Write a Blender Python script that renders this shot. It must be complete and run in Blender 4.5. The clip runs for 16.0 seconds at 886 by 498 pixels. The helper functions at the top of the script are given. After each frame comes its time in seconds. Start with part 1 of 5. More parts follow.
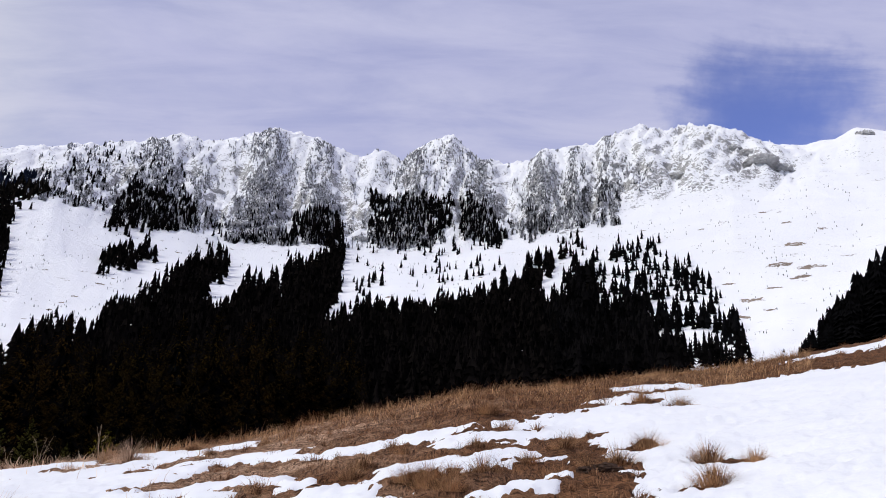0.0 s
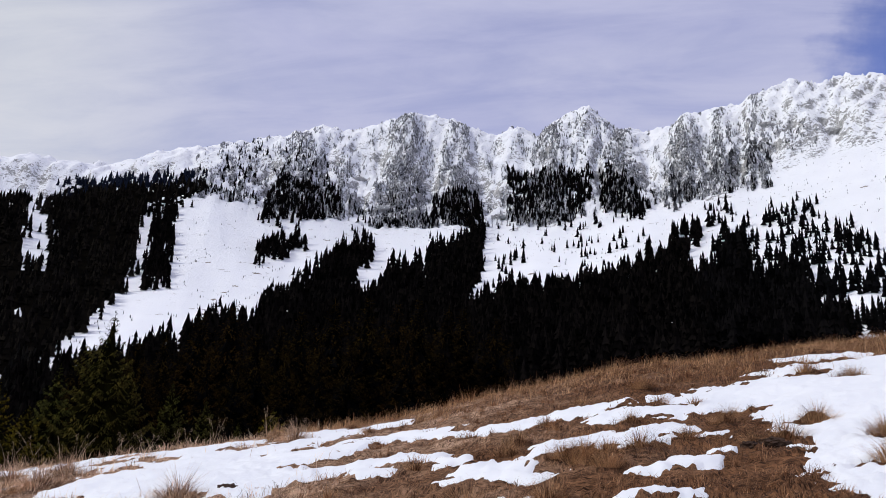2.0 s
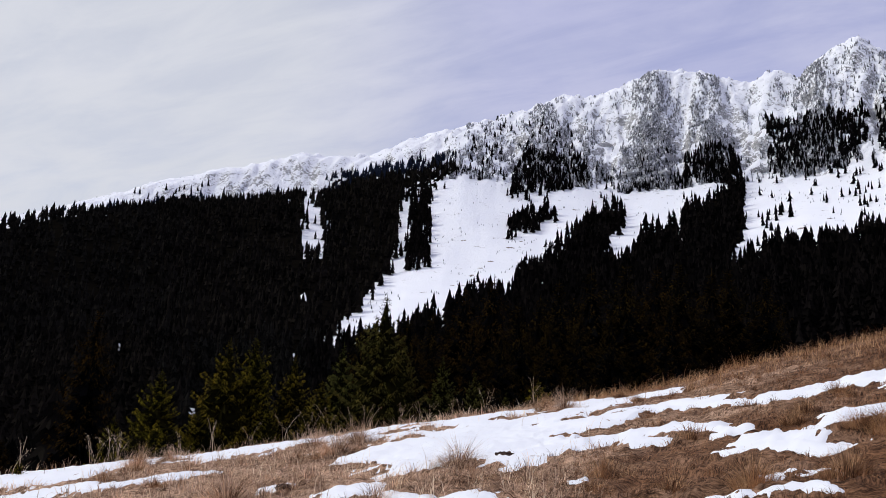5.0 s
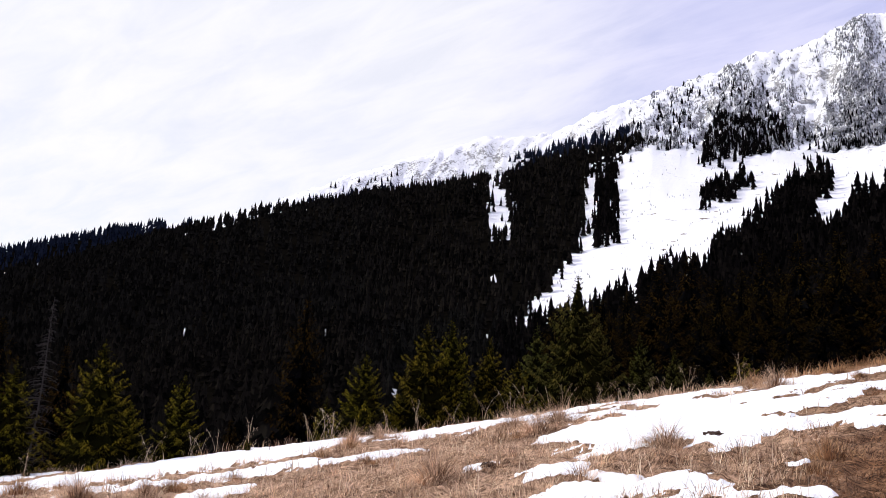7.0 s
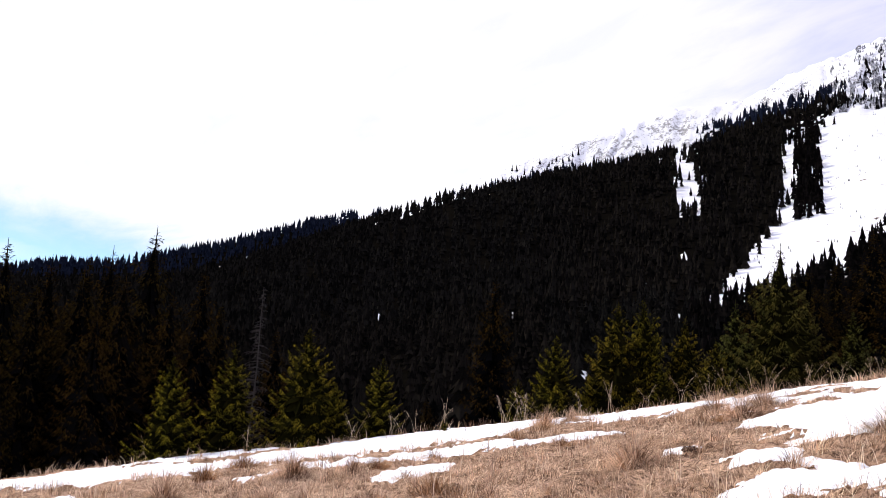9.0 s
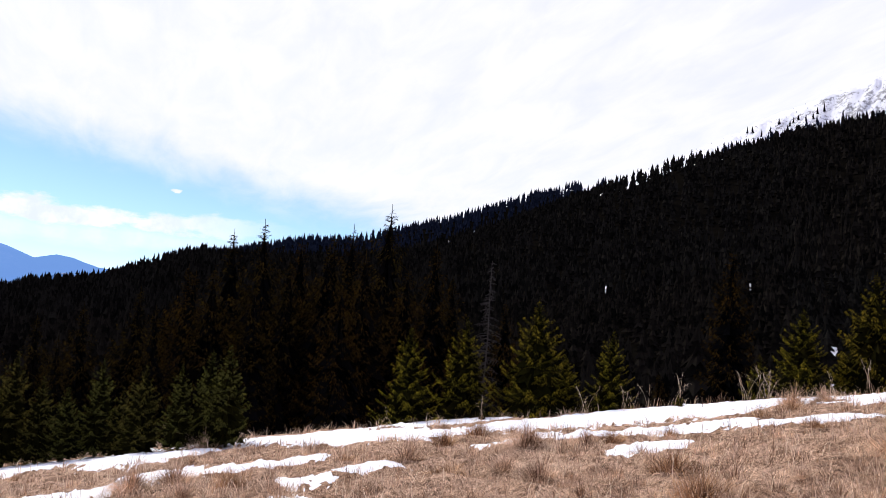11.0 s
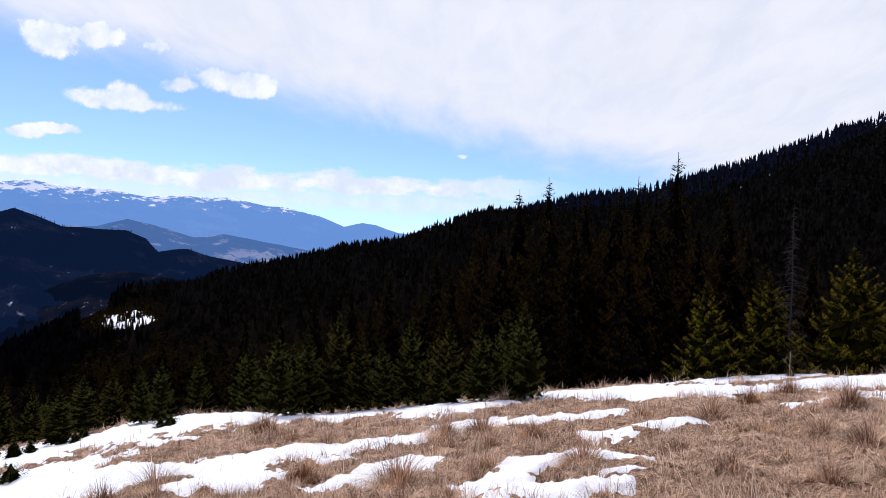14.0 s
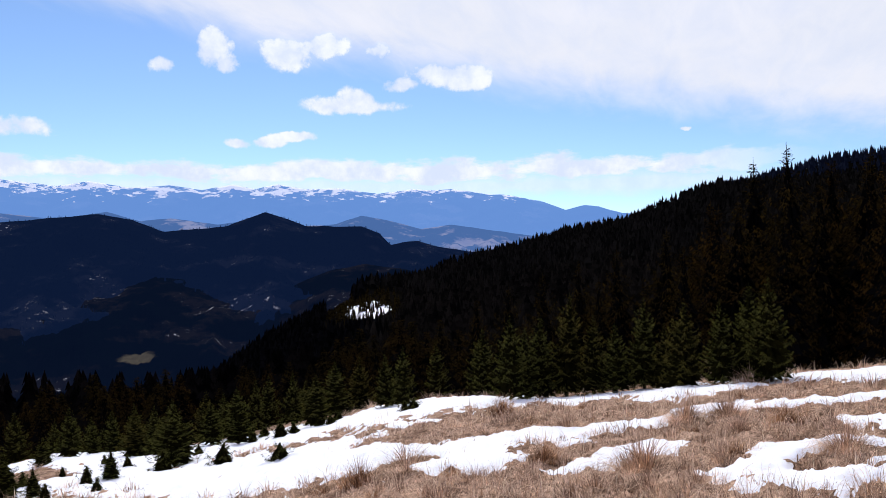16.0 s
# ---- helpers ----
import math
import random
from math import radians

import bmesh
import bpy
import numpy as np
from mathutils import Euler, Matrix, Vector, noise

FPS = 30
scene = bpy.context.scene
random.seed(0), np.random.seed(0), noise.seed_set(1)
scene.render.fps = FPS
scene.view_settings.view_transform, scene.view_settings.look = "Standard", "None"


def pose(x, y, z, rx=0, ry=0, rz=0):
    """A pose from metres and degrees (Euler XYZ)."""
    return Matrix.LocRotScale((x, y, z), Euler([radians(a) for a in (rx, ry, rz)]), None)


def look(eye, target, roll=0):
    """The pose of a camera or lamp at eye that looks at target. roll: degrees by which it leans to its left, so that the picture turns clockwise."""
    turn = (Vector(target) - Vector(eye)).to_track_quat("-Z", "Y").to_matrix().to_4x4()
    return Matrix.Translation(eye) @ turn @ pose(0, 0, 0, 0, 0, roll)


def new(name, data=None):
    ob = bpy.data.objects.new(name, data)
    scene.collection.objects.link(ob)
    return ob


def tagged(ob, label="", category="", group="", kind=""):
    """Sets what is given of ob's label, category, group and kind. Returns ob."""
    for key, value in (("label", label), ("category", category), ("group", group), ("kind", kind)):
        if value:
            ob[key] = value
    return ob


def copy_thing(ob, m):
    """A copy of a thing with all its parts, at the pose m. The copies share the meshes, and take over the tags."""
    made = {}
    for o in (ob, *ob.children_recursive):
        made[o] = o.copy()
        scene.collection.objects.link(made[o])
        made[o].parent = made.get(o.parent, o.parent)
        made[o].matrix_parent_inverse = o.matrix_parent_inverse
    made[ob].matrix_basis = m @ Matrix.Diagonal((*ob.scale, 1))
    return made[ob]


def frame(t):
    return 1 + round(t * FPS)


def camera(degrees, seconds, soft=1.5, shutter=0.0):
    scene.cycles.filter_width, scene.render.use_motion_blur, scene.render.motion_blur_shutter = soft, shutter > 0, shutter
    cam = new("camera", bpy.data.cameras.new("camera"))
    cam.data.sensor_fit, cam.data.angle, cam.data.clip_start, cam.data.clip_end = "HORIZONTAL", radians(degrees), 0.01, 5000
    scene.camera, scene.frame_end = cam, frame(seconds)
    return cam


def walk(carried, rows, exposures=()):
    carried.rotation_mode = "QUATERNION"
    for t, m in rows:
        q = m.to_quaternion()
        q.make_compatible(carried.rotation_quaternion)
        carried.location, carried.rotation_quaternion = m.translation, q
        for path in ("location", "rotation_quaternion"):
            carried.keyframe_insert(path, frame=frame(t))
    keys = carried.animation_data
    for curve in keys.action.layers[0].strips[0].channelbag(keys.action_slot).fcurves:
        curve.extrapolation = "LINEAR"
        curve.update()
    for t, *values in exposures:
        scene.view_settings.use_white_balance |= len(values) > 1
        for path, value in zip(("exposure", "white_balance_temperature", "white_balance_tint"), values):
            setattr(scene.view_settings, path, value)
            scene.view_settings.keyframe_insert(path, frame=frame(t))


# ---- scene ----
# ------------------------------------------------------------------ camera
cam = camera(57.2, 16.0, soft=0.9)
EYE = 1.6
# seconds, east, north, turn to the left, tilt up, roll: one person turning on the spot
PATH = [
    (0.0, -.004, .27, 0.81, 17.98, 2.63), (0.5, -.015, .27, 3.28, 17.67, 2.58), (1.0, -.029, .268, 6.08, 17.03, 2.69),
    (1.5, -.041, .267, 8.78, 16.41, 2.57), (2.0, -.052, .265, 11.05, 15.95, 2.66), (2.5, -.065, .262, 13.92, 15.54, 2.29),
    (3.0, -.077, .259, 16.6, 15.24, 1.92), (3.5, -.092, .254, 19.99, 14.79, 1.87), (4.0, -.106, .248, 23.1, 14.2, 2.42),
    (6.5, -.169, .21, 38.87, 11.4, 2.76), (7.0, -.182, .199, 42.4, 10.93, 2.77), (7.5, -.192, .19, 45.26, 10.56, 2.81),
    (8.0, -.201, .18, 48.11, 10.04, 2.88), (8.5, -.212, .167, 51.89, 9.31, 2.59), (9.0, -.222, .153, 55.43, 9.06, 2.82),
    (9.5, -.234, .134, 60.14, 8.65, 2.96), (12.0, -.263, .06, 77.18, 4.41, 3.77), (12.5, -.266, .045, 80.34, 3.69, 3.52),
    (13.0, -.268, .032, 83.24, 3.17, 3.21), (13.5, -.27, .015, 86.76, 2.59, 2.81), (14.0, -.27, -.004, 90.88, 2.13, 2.11),
    (14.5, -.269, -.019, 94.03, 1.75, 1.06), (15.0, -.267, -.037, 97.96, 1.42, 0.6), (15.5, -.264, -.057, 102.24, 1.11, -.18),
    (16.0, -.259, -.077, 106.51, 0.8, -.67)]
walk(cam, [(t, pose(x, y, EYE, 90 + tilt, 0, turn) @ pose(0, 0, 0, 0, 0, roll)) for t, x, y, turn, tilt, roll in PATH],
     exposures=[(0, -.27, 6150, 11.2), (4.0, -.38, 6050, 10.2), (7.0, 0.22, 6350, 12), (9.5, 0.38, 6400, 12.5), (12.0, 0.16, 6150, 13), (16.0, 0.04, 6050, 12)])

# ------------------------------------------------------------------ light
SUN_TURN, SUN_UP = 118.0, 40.0          # degrees to the left of north, above the level


def heading(turn, up=0.0):
    a, e = radians(turn), radians(up)
    return Vector((-math.sin(a) * math.cos(e), math.cos(a) * math.cos(e), math.sin(e)))


class Nodes:
    """Short hand for building a node tree."""

    def __init__(self, tree):
        self.tree = tree
        tree.nodes.clear()

    def add(self, kind, **values):
        node = self.tree.nodes.new(kind)
        if "operation" in values:
            node.operation = values["operation"]
        if "data_type" in values:
            node.data_type = values["data_type"]
        if "sky_type" in values:
            node.sky_type = values["sky_type"]
        if "sun_disc" in values:
            node.sun_disc = values["sun_disc"]
        if "sun_elevation" in values:
            node.sun_elevation = values["sun_elevation"]
        if "sun_rotation" in values:
            node.sun_rotation = values["sun_rotation"]
        if "interpolation_type" in values:
            node.interpolation_type = values["interpolation_type"]
        return node

    def put(self, socket, value):
        if isinstance(value, bpy.types.NodeSocket):
            self.tree.links.new(value, socket)
        elif value is not None:
            if socket.type == "RGBA" and len(value) == 3:
                value = (*value, 1)
            socket.default_value = value

    def math(self, op, a, b=None, c=None):
        node = self.add("ShaderNodeMath", operation=op)
        for i, v in enumerate((a, b, c)):
            if v is not None:
                self.put(node.inputs[i], v)
        return node.outputs[0]

    def vec(self, op, a, b=None):
        node = self.add("ShaderNodeVectorMath", operation=op)
        self.put(node.inputs[0], a)
        if b is not None:
            self.put(node.inputs[1], b)
        return node.outputs["Value"] if op in ("DOT_PRODUCT", "LENGTH") else node.outputs[0]

    def noise(self, at, scale, detail=4, rough=0.55, warp=0.0):
        node = self.add("ShaderNodeTexNoise")
        self.put(node.inputs["Vector"], at)
        self.put(node.inputs["Scale"], scale)
        self.put(node.inputs["Detail"], detail)
        self.put(node.inputs["Roughness"], rough)
        self.put(node.inputs["Distortion"], warp)
        return node.outputs[0]

    def step(self, value, low, high, to_low=0.0, to_high=1.0):
        node = self.add("ShaderNodeMapRange", interpolation_type="SMOOTHSTEP")
        for i, v in enumerate((value, low, high, to_low, to_high)):
            self.put(node.inputs[i], v)
        return node.outputs[0]

    def mix(self, share, a, b):
        node = self.add("ShaderNodeMix", data_type="RGBA")
        self.put(node.inputs[0], share)
        self.put(node.inputs[6], a)
        self.put(node.inputs[7], b)
        return node.outputs[2]

    def stretch(self, at, x, y, z):
        return self.vec("MULTIPLY", at, (x, y, z))


world = bpy.data.worlds.new("sky")
scene.world = world
world.use_nodes = True
w = Nodes(world.node_tree)
sky = w.add("ShaderNodeTexSky", sky_type="NISHITA", sun_disc=False, sun_elevation=radians(SUN_UP), sun_rotation=radians(-SUN_TURN))
sky.altitude, sky.dust_density, sky.ozone_density = 2200, 0.3, 3.0
way = w.add("ShaderNodeTexCoord").outputs["Generated"]
sep = w.add("ShaderNodeSeparateXYZ")
w.put(sep.inputs[0], way)
sx, sy, sz = sep.outputs
left = w.math("MULTIPLY", w.math("ARCTAN2", w.math("MULTIPLY", sx, -1.0), sy), 180 / math.pi)
up = w.math("MULTIPLY", w.math("ARCSINE", sz), 180 / math.pi)
# thin high veil of cloud, streaked; it ends along a slanting front in the west
lofty = w.math("ADD", sz, 0.12)
plan = w.add("ShaderNodeCombineXYZ")
w.put(plan.inputs[0], w.math("DIVIDE", sx, lofty))
w.put(plan.inputs[1], w.math("DIVIDE", sy, lofty))
drift = w.noise(w.stretch(plan.outputs[0], 1.0, 1.6, 1.0), 1.1, 6, 0.6, 0.6)
fine = w.noise(w.stretch(plan.outputs[0], 0.8, 2.2, 1.0), 3.4, 6, 0.6, 0.4)
ragged = w.math("ADD", w.math("MULTIPLY", drift, 3.0), w.math("MULTIPLY", fine, 1.6))
front = w.math("ADD", w.math("SUBTRACT", up, w.math("MULTIPLY_ADD", left, 0.17, -5.2)), w.math("ADD", ragged, -2.0))
veil = w.step(front, -1.2, 2.6)
bend = w.math("MULTIPLY", w.math("ADD", w.noise(way, 4.2, 6, 0.62), -0.5), 16.0)
bend2 = w.math("MULTIPLY", w.math("ADD", w.noise(w.vec("ADD", way, (3.1, 1.7, 0.4)), 5.0, 6, 0.6), -0.5), 10.0)
hole_l, hole_u = w.math("DIVIDE", w.math("ADD", w.math("ADD", left, bend), 21.8), 5.2), w.math("DIVIDE", w.math("ADD", w.math("ADD", up, bend2), -26.2), 4.6)
hole = w.math("ADD", w.math("MULTIPLY", hole_l, hole_l), w.math("MULTIPLY", hole_u, hole_u))
veil = w.math("MULTIPLY", veil, w.step(w.math("MULTIPLY", hole, w.math("MULTIPLY_ADD", fine, 2.2, 0.1)), 0.0, 2.3, 0.05, 1.0))
glare = w.step(left, 22.0, 44.0)
veil = w.math("MULTIPLY", veil, w.step(fine, 0.25, 0.7, w.mix(glare, (0.7, 0.7, 0.7), (0.84, 0.84, 0.84)), 1.0))
veil_colour = w.mix(glare, (0.60, 0.60, 0.82), (0.84, 0.835, 0.86))
veil_colour = w.mix(w.step(drift, 0.35, 0.7), veil_colour, w.mix(0.22, veil_colour, (1.0, 0.97, 1.0)))
# low fair-weather clouds: bearing, height, half width, half height
PUFFS = [(122.2, 14.4, 1.2, 1.3), (121.2, 13.4, 0.9, 0.6), (117.2, 14.1, 1.8, 1.0), (114.8, 14.7, 1.4, 0.8), (106.0, 12.9, 3.0, 0.85), (105.0, 12.5, 1.9, 0.6), (109.2, 12.3, 1.4, 0.5), (112.9, 10.8, 3.1, 0.55), (112.2, 11.2, 1.3, 0.75),
         (120.3, 8.1, 0.9, 0.3), (118.5, 8.2, 1.1, 0.35), (116.8, 8.6, 1.4, 0.32), (134.5, 8.6, 1.8, 0.6), (125.6, 12.9, 0.8, 0.5), (110.7, 14.5, 0.8, 0.5), (89.8, 8.7, 0.45, 0.14), (93.8, 6.6, 0.4, 0.12)]
lumps = w.noise(way, 22.0, 7, 0.62)
lump = w.math("MULTIPLY", w.math("ADD", lumps, -0.55), 6.0)
swirl = w.math("MULTIPLY", w.math("ADD", w.noise(way, 16.0, 5, 0.6), -0.5), 2.2)
swirl2 = w.math("MULTIPLY", w.math("ADD", w.noise(w.vec("ADD", way, (1.3, 5.2, 2.4)), 18.0, 5, 0.6), -0.5), 1.1)
cloud = None
for a, e, wide, high in PUFFS:
    u, v = w.math("DIVIDE", w.math("ADD", w.math("ADD", left, swirl), -a), wide), w.math("DIVIDE", w.math("ADD", w.math("ADD", up, swirl2), -e), high)
    one = w.math("ADD", w.math("MULTIPLY", u, u), w.math("MULTIPLY", v, v))
    cloud = one if cloud is None else w.math("MINIMUM", cloud, one)
puff = w.step(w.math("ADD", cloud, lump), 0.1, 1.3, 1.0, 0.0)
# a long bank of cloud along the western horizon
streaky = w.noise(w.stretch(way, 1, 1, 3.0), 11.0, 8, 0.62)
bank_up = w.math("ADD", up, w.math("MULTIPLY_ADD", left, 0.004, -6.75))
bank = w.math("ADD", w.math("ABSOLUTE", w.math("DIVIDE", bank_up, 0.75)), w.math("MULTIPLY", w.math("ADD", streaky, -0.5), 4.4))
bank2 = w.math("ADD", w.math("ABSOLUTE", w.math("DIVIDE", w.math("ADD", bank_up, 1.15), 0.6)), w.math("MULTIPLY", w.math("ADD", streaky, -0.5), -3.0))
bank = w.math("MAXIMUM", w.step(bank, 0.45, 1.15, 1.0, 0.0), w.step(bank2, 0.2, 1.6, 0.6, 0.0))
bank = w.math("MULTIPLY", bank, w.step(left, 80.0, 92.0))
clouds = w.math("MAXIMUM", puff, bank)
cloud_colour = w.mix(w.step(lumps, 0.3, 0.62), (0.98, 0.98, 1.0), (0.72, 0.78, 0.92))
blue = w.add("ShaderNodeBackground")
w.put(blue.inputs[0], w.vec("MULTIPLY", sky.outputs[0], w.mix(w.step(left, 0.0, 70.0), (1.5, 1.25, 1.7), (1.0, 1.0, 1.0))))
w.put(blue.inputs[1], 0.12)
veiled = w.add("ShaderNodeBackground")
w.put(veiled.inputs[0], w.mix(clouds, veil_colour, cloud_colour))
w.put(veiled.inputs[1], 1.0)
both = w.add("ShaderNodeMixShader")
w.put(both.inputs[0], w.math("MAXIMUM", veil, clouds))
w.put(both.inputs[1], blue.outputs[0])
w.put(both.inputs[2], veiled.outputs[0])
w.put(w.add("ShaderNodeOutputWorld").inputs[0], both.outputs[0])
sun = new("sun", bpy.data.lights.new("sun", "SUN"))
sun.data.energy, sun.data.angle, sun.data.color = 2.8, radians(0.6), (1.0, 0.95, 0.86)
sun.matrix_world = look(heading(SUN_TURN, SUN_UP) * 100, (0, 0, 0))


# ------------------------------------------------------------------ materials
def material(name):
    m = bpy.data.materials.new(name)
    m.use_nodes = True
    n = Nodes(m.node_tree)
    return m, n


def finish(n, colour, rough=0.9, bump=None, strength=0.5, size=0.02, spec=0.25):
    shader = n.add("ShaderNodeBsdfPrincipled")
    n.put(shader.inputs["Base Color"], colour)
    n.put(shader.inputs["Roughness"], rough)
    n.put(shader.inputs["Specular IOR Level"], spec)
    if bump is not None:
        b = n.add("ShaderNodeBump")
        n.put(b.inputs["Strength"], strength)
        n.put(b.inputs["Distance"], size)
        n.put(b.inputs["Height"], bump)
        n.put(shader.inputs["Normal"], b.outputs[0])
    n.put(n.add("ShaderNodeOutputMaterial").inputs[0], shader.outputs[0])
    return shader


def place(n):
    return n.add("ShaderNodeTexCoord").outputs["Object"]


def make_snow():
    m, n = material("old_snow")
    at = place(n)
    big, small = n.noise(at, 0.7, 4), n.noise(at, 9.0, 5)
    colour = n.mix(big, (0.74, 0.75, 0.78), (0.86, 0.86, 0.87))
    dirt = n.step(n.noise(at, 3.0, 6, 0.7), 0.66, 0.8)
    colour = n.mix(n.math("MULTIPLY", dirt, 0.25), colour, (0.45, 0.38, 0.30))
    finish(n, colour, 0.75, n.math("ADD", n.math("MULTIPLY", big, 2.0), n.math("MULTIPLY", small, 0.5)), 0.6, 0.05)
    return m


def make_turf():
    """A mat of withered blades: rusty and wet in the east, bleached further west."""
    m, n = material("withered_grass_mat")
    at = place(n)
    where = n.add("ShaderNodeSeparateXYZ")
    n.put(where.inputs[0], at)
    one, two = n.noise(n.stretch(at, 34, 7, 7), 1.0, 5, 0.65, 1.2), n.noise(n.stretch(at, 7, 34, 7), 1.0, 5, 0.65, 1.2)
    lie = n.step(n.noise(at, 1.8, 3), 0.42, 0.58)
    fibre = n.math("ADD", n.math("MULTIPLY", one, lie), n.math("MULTIPLY", two, n.math("SUBTRACT", 1.0, lie)))
    lump = n.noise(at, 4.0, 4, 0.6)
    fibre = n.math("ADD", n.math("MULTIPLY", fibre, 0.8), n.math("MULTIPLY", lump, 0.2))
    thread = n.step(fibre, 0.38, 0.64)
    bleach = n.step(n.math("ADD", n.math("MULTIPLY", where.outputs[0], -0.055), n.noise(at, 0.5, 5, 0.6)), 0.42, 0.92)
    wet = n.mix(thread, (0.028, 0.013, 0.007), (0.26, 0.125, 0.06))
    dry = n.mix(thread, (0.095, 0.05, 0.028), (0.73, 0.48, 0.32))
    colour = n.mix(bleach, wet, dry)
    # patches of darker thatch, strengthened to put shade of hollows into the colour
    patch = n.step(n.noise(at, 1.3, 6, 0.7), 0.47, 0.58)
    colour = n.mix(n.math("MULTIPLY", patch, 0.6), colour, n.mix(thread, (0.035, 0.016, 0.009), (0.22, 0.11, 0.055)))
    finish(n, colour, 0.95, fibre, 1.0, 0.05, spec=0.08)
    return m


def make_mountain():
    m, n = material("snow_and_limestone")
    at = place(n)
    geo = n.add("ShaderNodeNewGeometry")
    tilt = n.add("ShaderNodeSeparateXYZ")
    n.put(tilt.inputs[0], geo.outputs["Normal"])
    high = n.add("ShaderNodeSeparateXYZ")
    n.put(high.inputs[0], at)
    rough1 = n.noise(n.stretch(at, 1, 1, 0.5), 0.03, 7, 0.65, 0.5)
    rough2 = n.noise(at, 0.22, 6, 0.72)
    lie = n.math("ADD", n.math("MULTIPLY", n.math("ADD", rough1, -0.5), 0.8), n.math("MULTIPLY", n.math("ADD", rough2, -0.5), 1.5))
    lie = n.math("ADD", n.math("MULTIPLY", lie, n.step(tilt.outputs[2], 0.68, 0.86, 1.0, 0.2)), tilt.outputs[2])
    lie = n.math("ADD", lie, n.math("MAXIMUM", n.math("MINIMUM", n.math("MULTIPLY_ADD", high.outputs[2], 0.0012, -0.63), 0.05), -0.12))
    lie = n.math("ADD", lie, n.step(high.outputs[0], 180.0, 360.0, 0.0, -0.065))
    snow = n.step(lie, 0.472, 0.53)
    streaks = n.noise(n.stretch(at, 1, 1, 0.25), 0.3, 6, 0.75)
    rock = n.mix(n.step(streaks, 0.3, 0.7), (0.17, 0.165, 0.165), (0.52, 0.51, 0.50))
    white = n.mix(n.noise(at, 0.02, 5), (0.80, 0.80, 0.83), (0.90, 0.90, 0.91))
    worn = n.math("MULTIPLY", n.step(n.noise(n.stretch(at, 1, 1, 3), 0.045, 7, 0.75), 0.60, 0.67), n.step(rough2, 0.46, 0.56))
    white = n.mix(worn, white, n.mix(streaks, (0.10, 0.075, 0.055), (0.34, 0.29, 0.24)))
    colour = n.mix(snow, rock, white)
    relief = n.math("MULTIPLY", n.math("ADD", n.math("MULTIPLY", rough2, 0.9), rough1), n.step(tilt.outputs[2], 0.75, 0.95, 1.0, 0.12))
    finish(n, colour, 0.95, relief, 0.55, 6.0, spec=0.05)
    return m


def make_floor():
    m, n = material("forest_floor")
    at = place(n)
    snow = n.step(n.noise(at, 0.03, 6, 0.65), 0.75, 0.78)
    # nearly black, so the gaps between trees stay dark
    dark_floor = n.mix(n.noise(at, 0.2, 6, 0.7), (0.002, 0.0018, 0.0014), (0.006, 0.005, 0.004))
    finish(n, n.mix(snow, dark_floor, (0.72, 0.73, 0.76)), 1.0, n.noise(at, 0.5, 5), 0.5, 0.5, spec=0.0)
    return m


def make_needles(name, dark, light, tip, scale, glow=0.0):
    m, n = material(name)
    at = place(n)
    geo = n.add("ShaderNodeNewGeometry")
    info = n.add("ShaderNodeObjectInfo")
    shade = n.math("ADD", n.math("MULTIPLY", n.noise(at, scale, 4), 0.85), n.math("MULTIPLY", geo.outputs["Random Per Island"], 0.45))
    colour = n.mix(n.step(shade, 0.35, 0.98), dark, light)
    colour = n.mix(n.math("MULTIPLY", n.step(info.outputs["Random"], 0.4, 1.0), 0.5), colour, n.mix(n.step(shade, 0.35, 0.98), dark, tip))
    shader = finish(n, colour, 0.9, None, spec=0.0)
    if glow:
        thin = n.add("ShaderNodeBsdfTranslucent")
        n.put(thin.inputs[0], colour)
        joined = n.add("ShaderNodeMixShader")
        n.put(joined.inputs[0], glow)
        n.put(joined.inputs[1], shader.outputs[0])
        n.put(joined.inputs[2], thin.outputs[0])
        n.put(n.tree.nodes["Material Output"].inputs[0], joined.outputs[0])
    return m


def make_bark(name, a, b):
    m, n = material(name)
    at = place(n)
    crack = n.noise(n.stretch(at, 6, 6, 1.2), 8.0, 5, 0.7)
    finish(n, n.mix(crack, a, b), 0.9, crack, 0.8, 0.02)
    return m


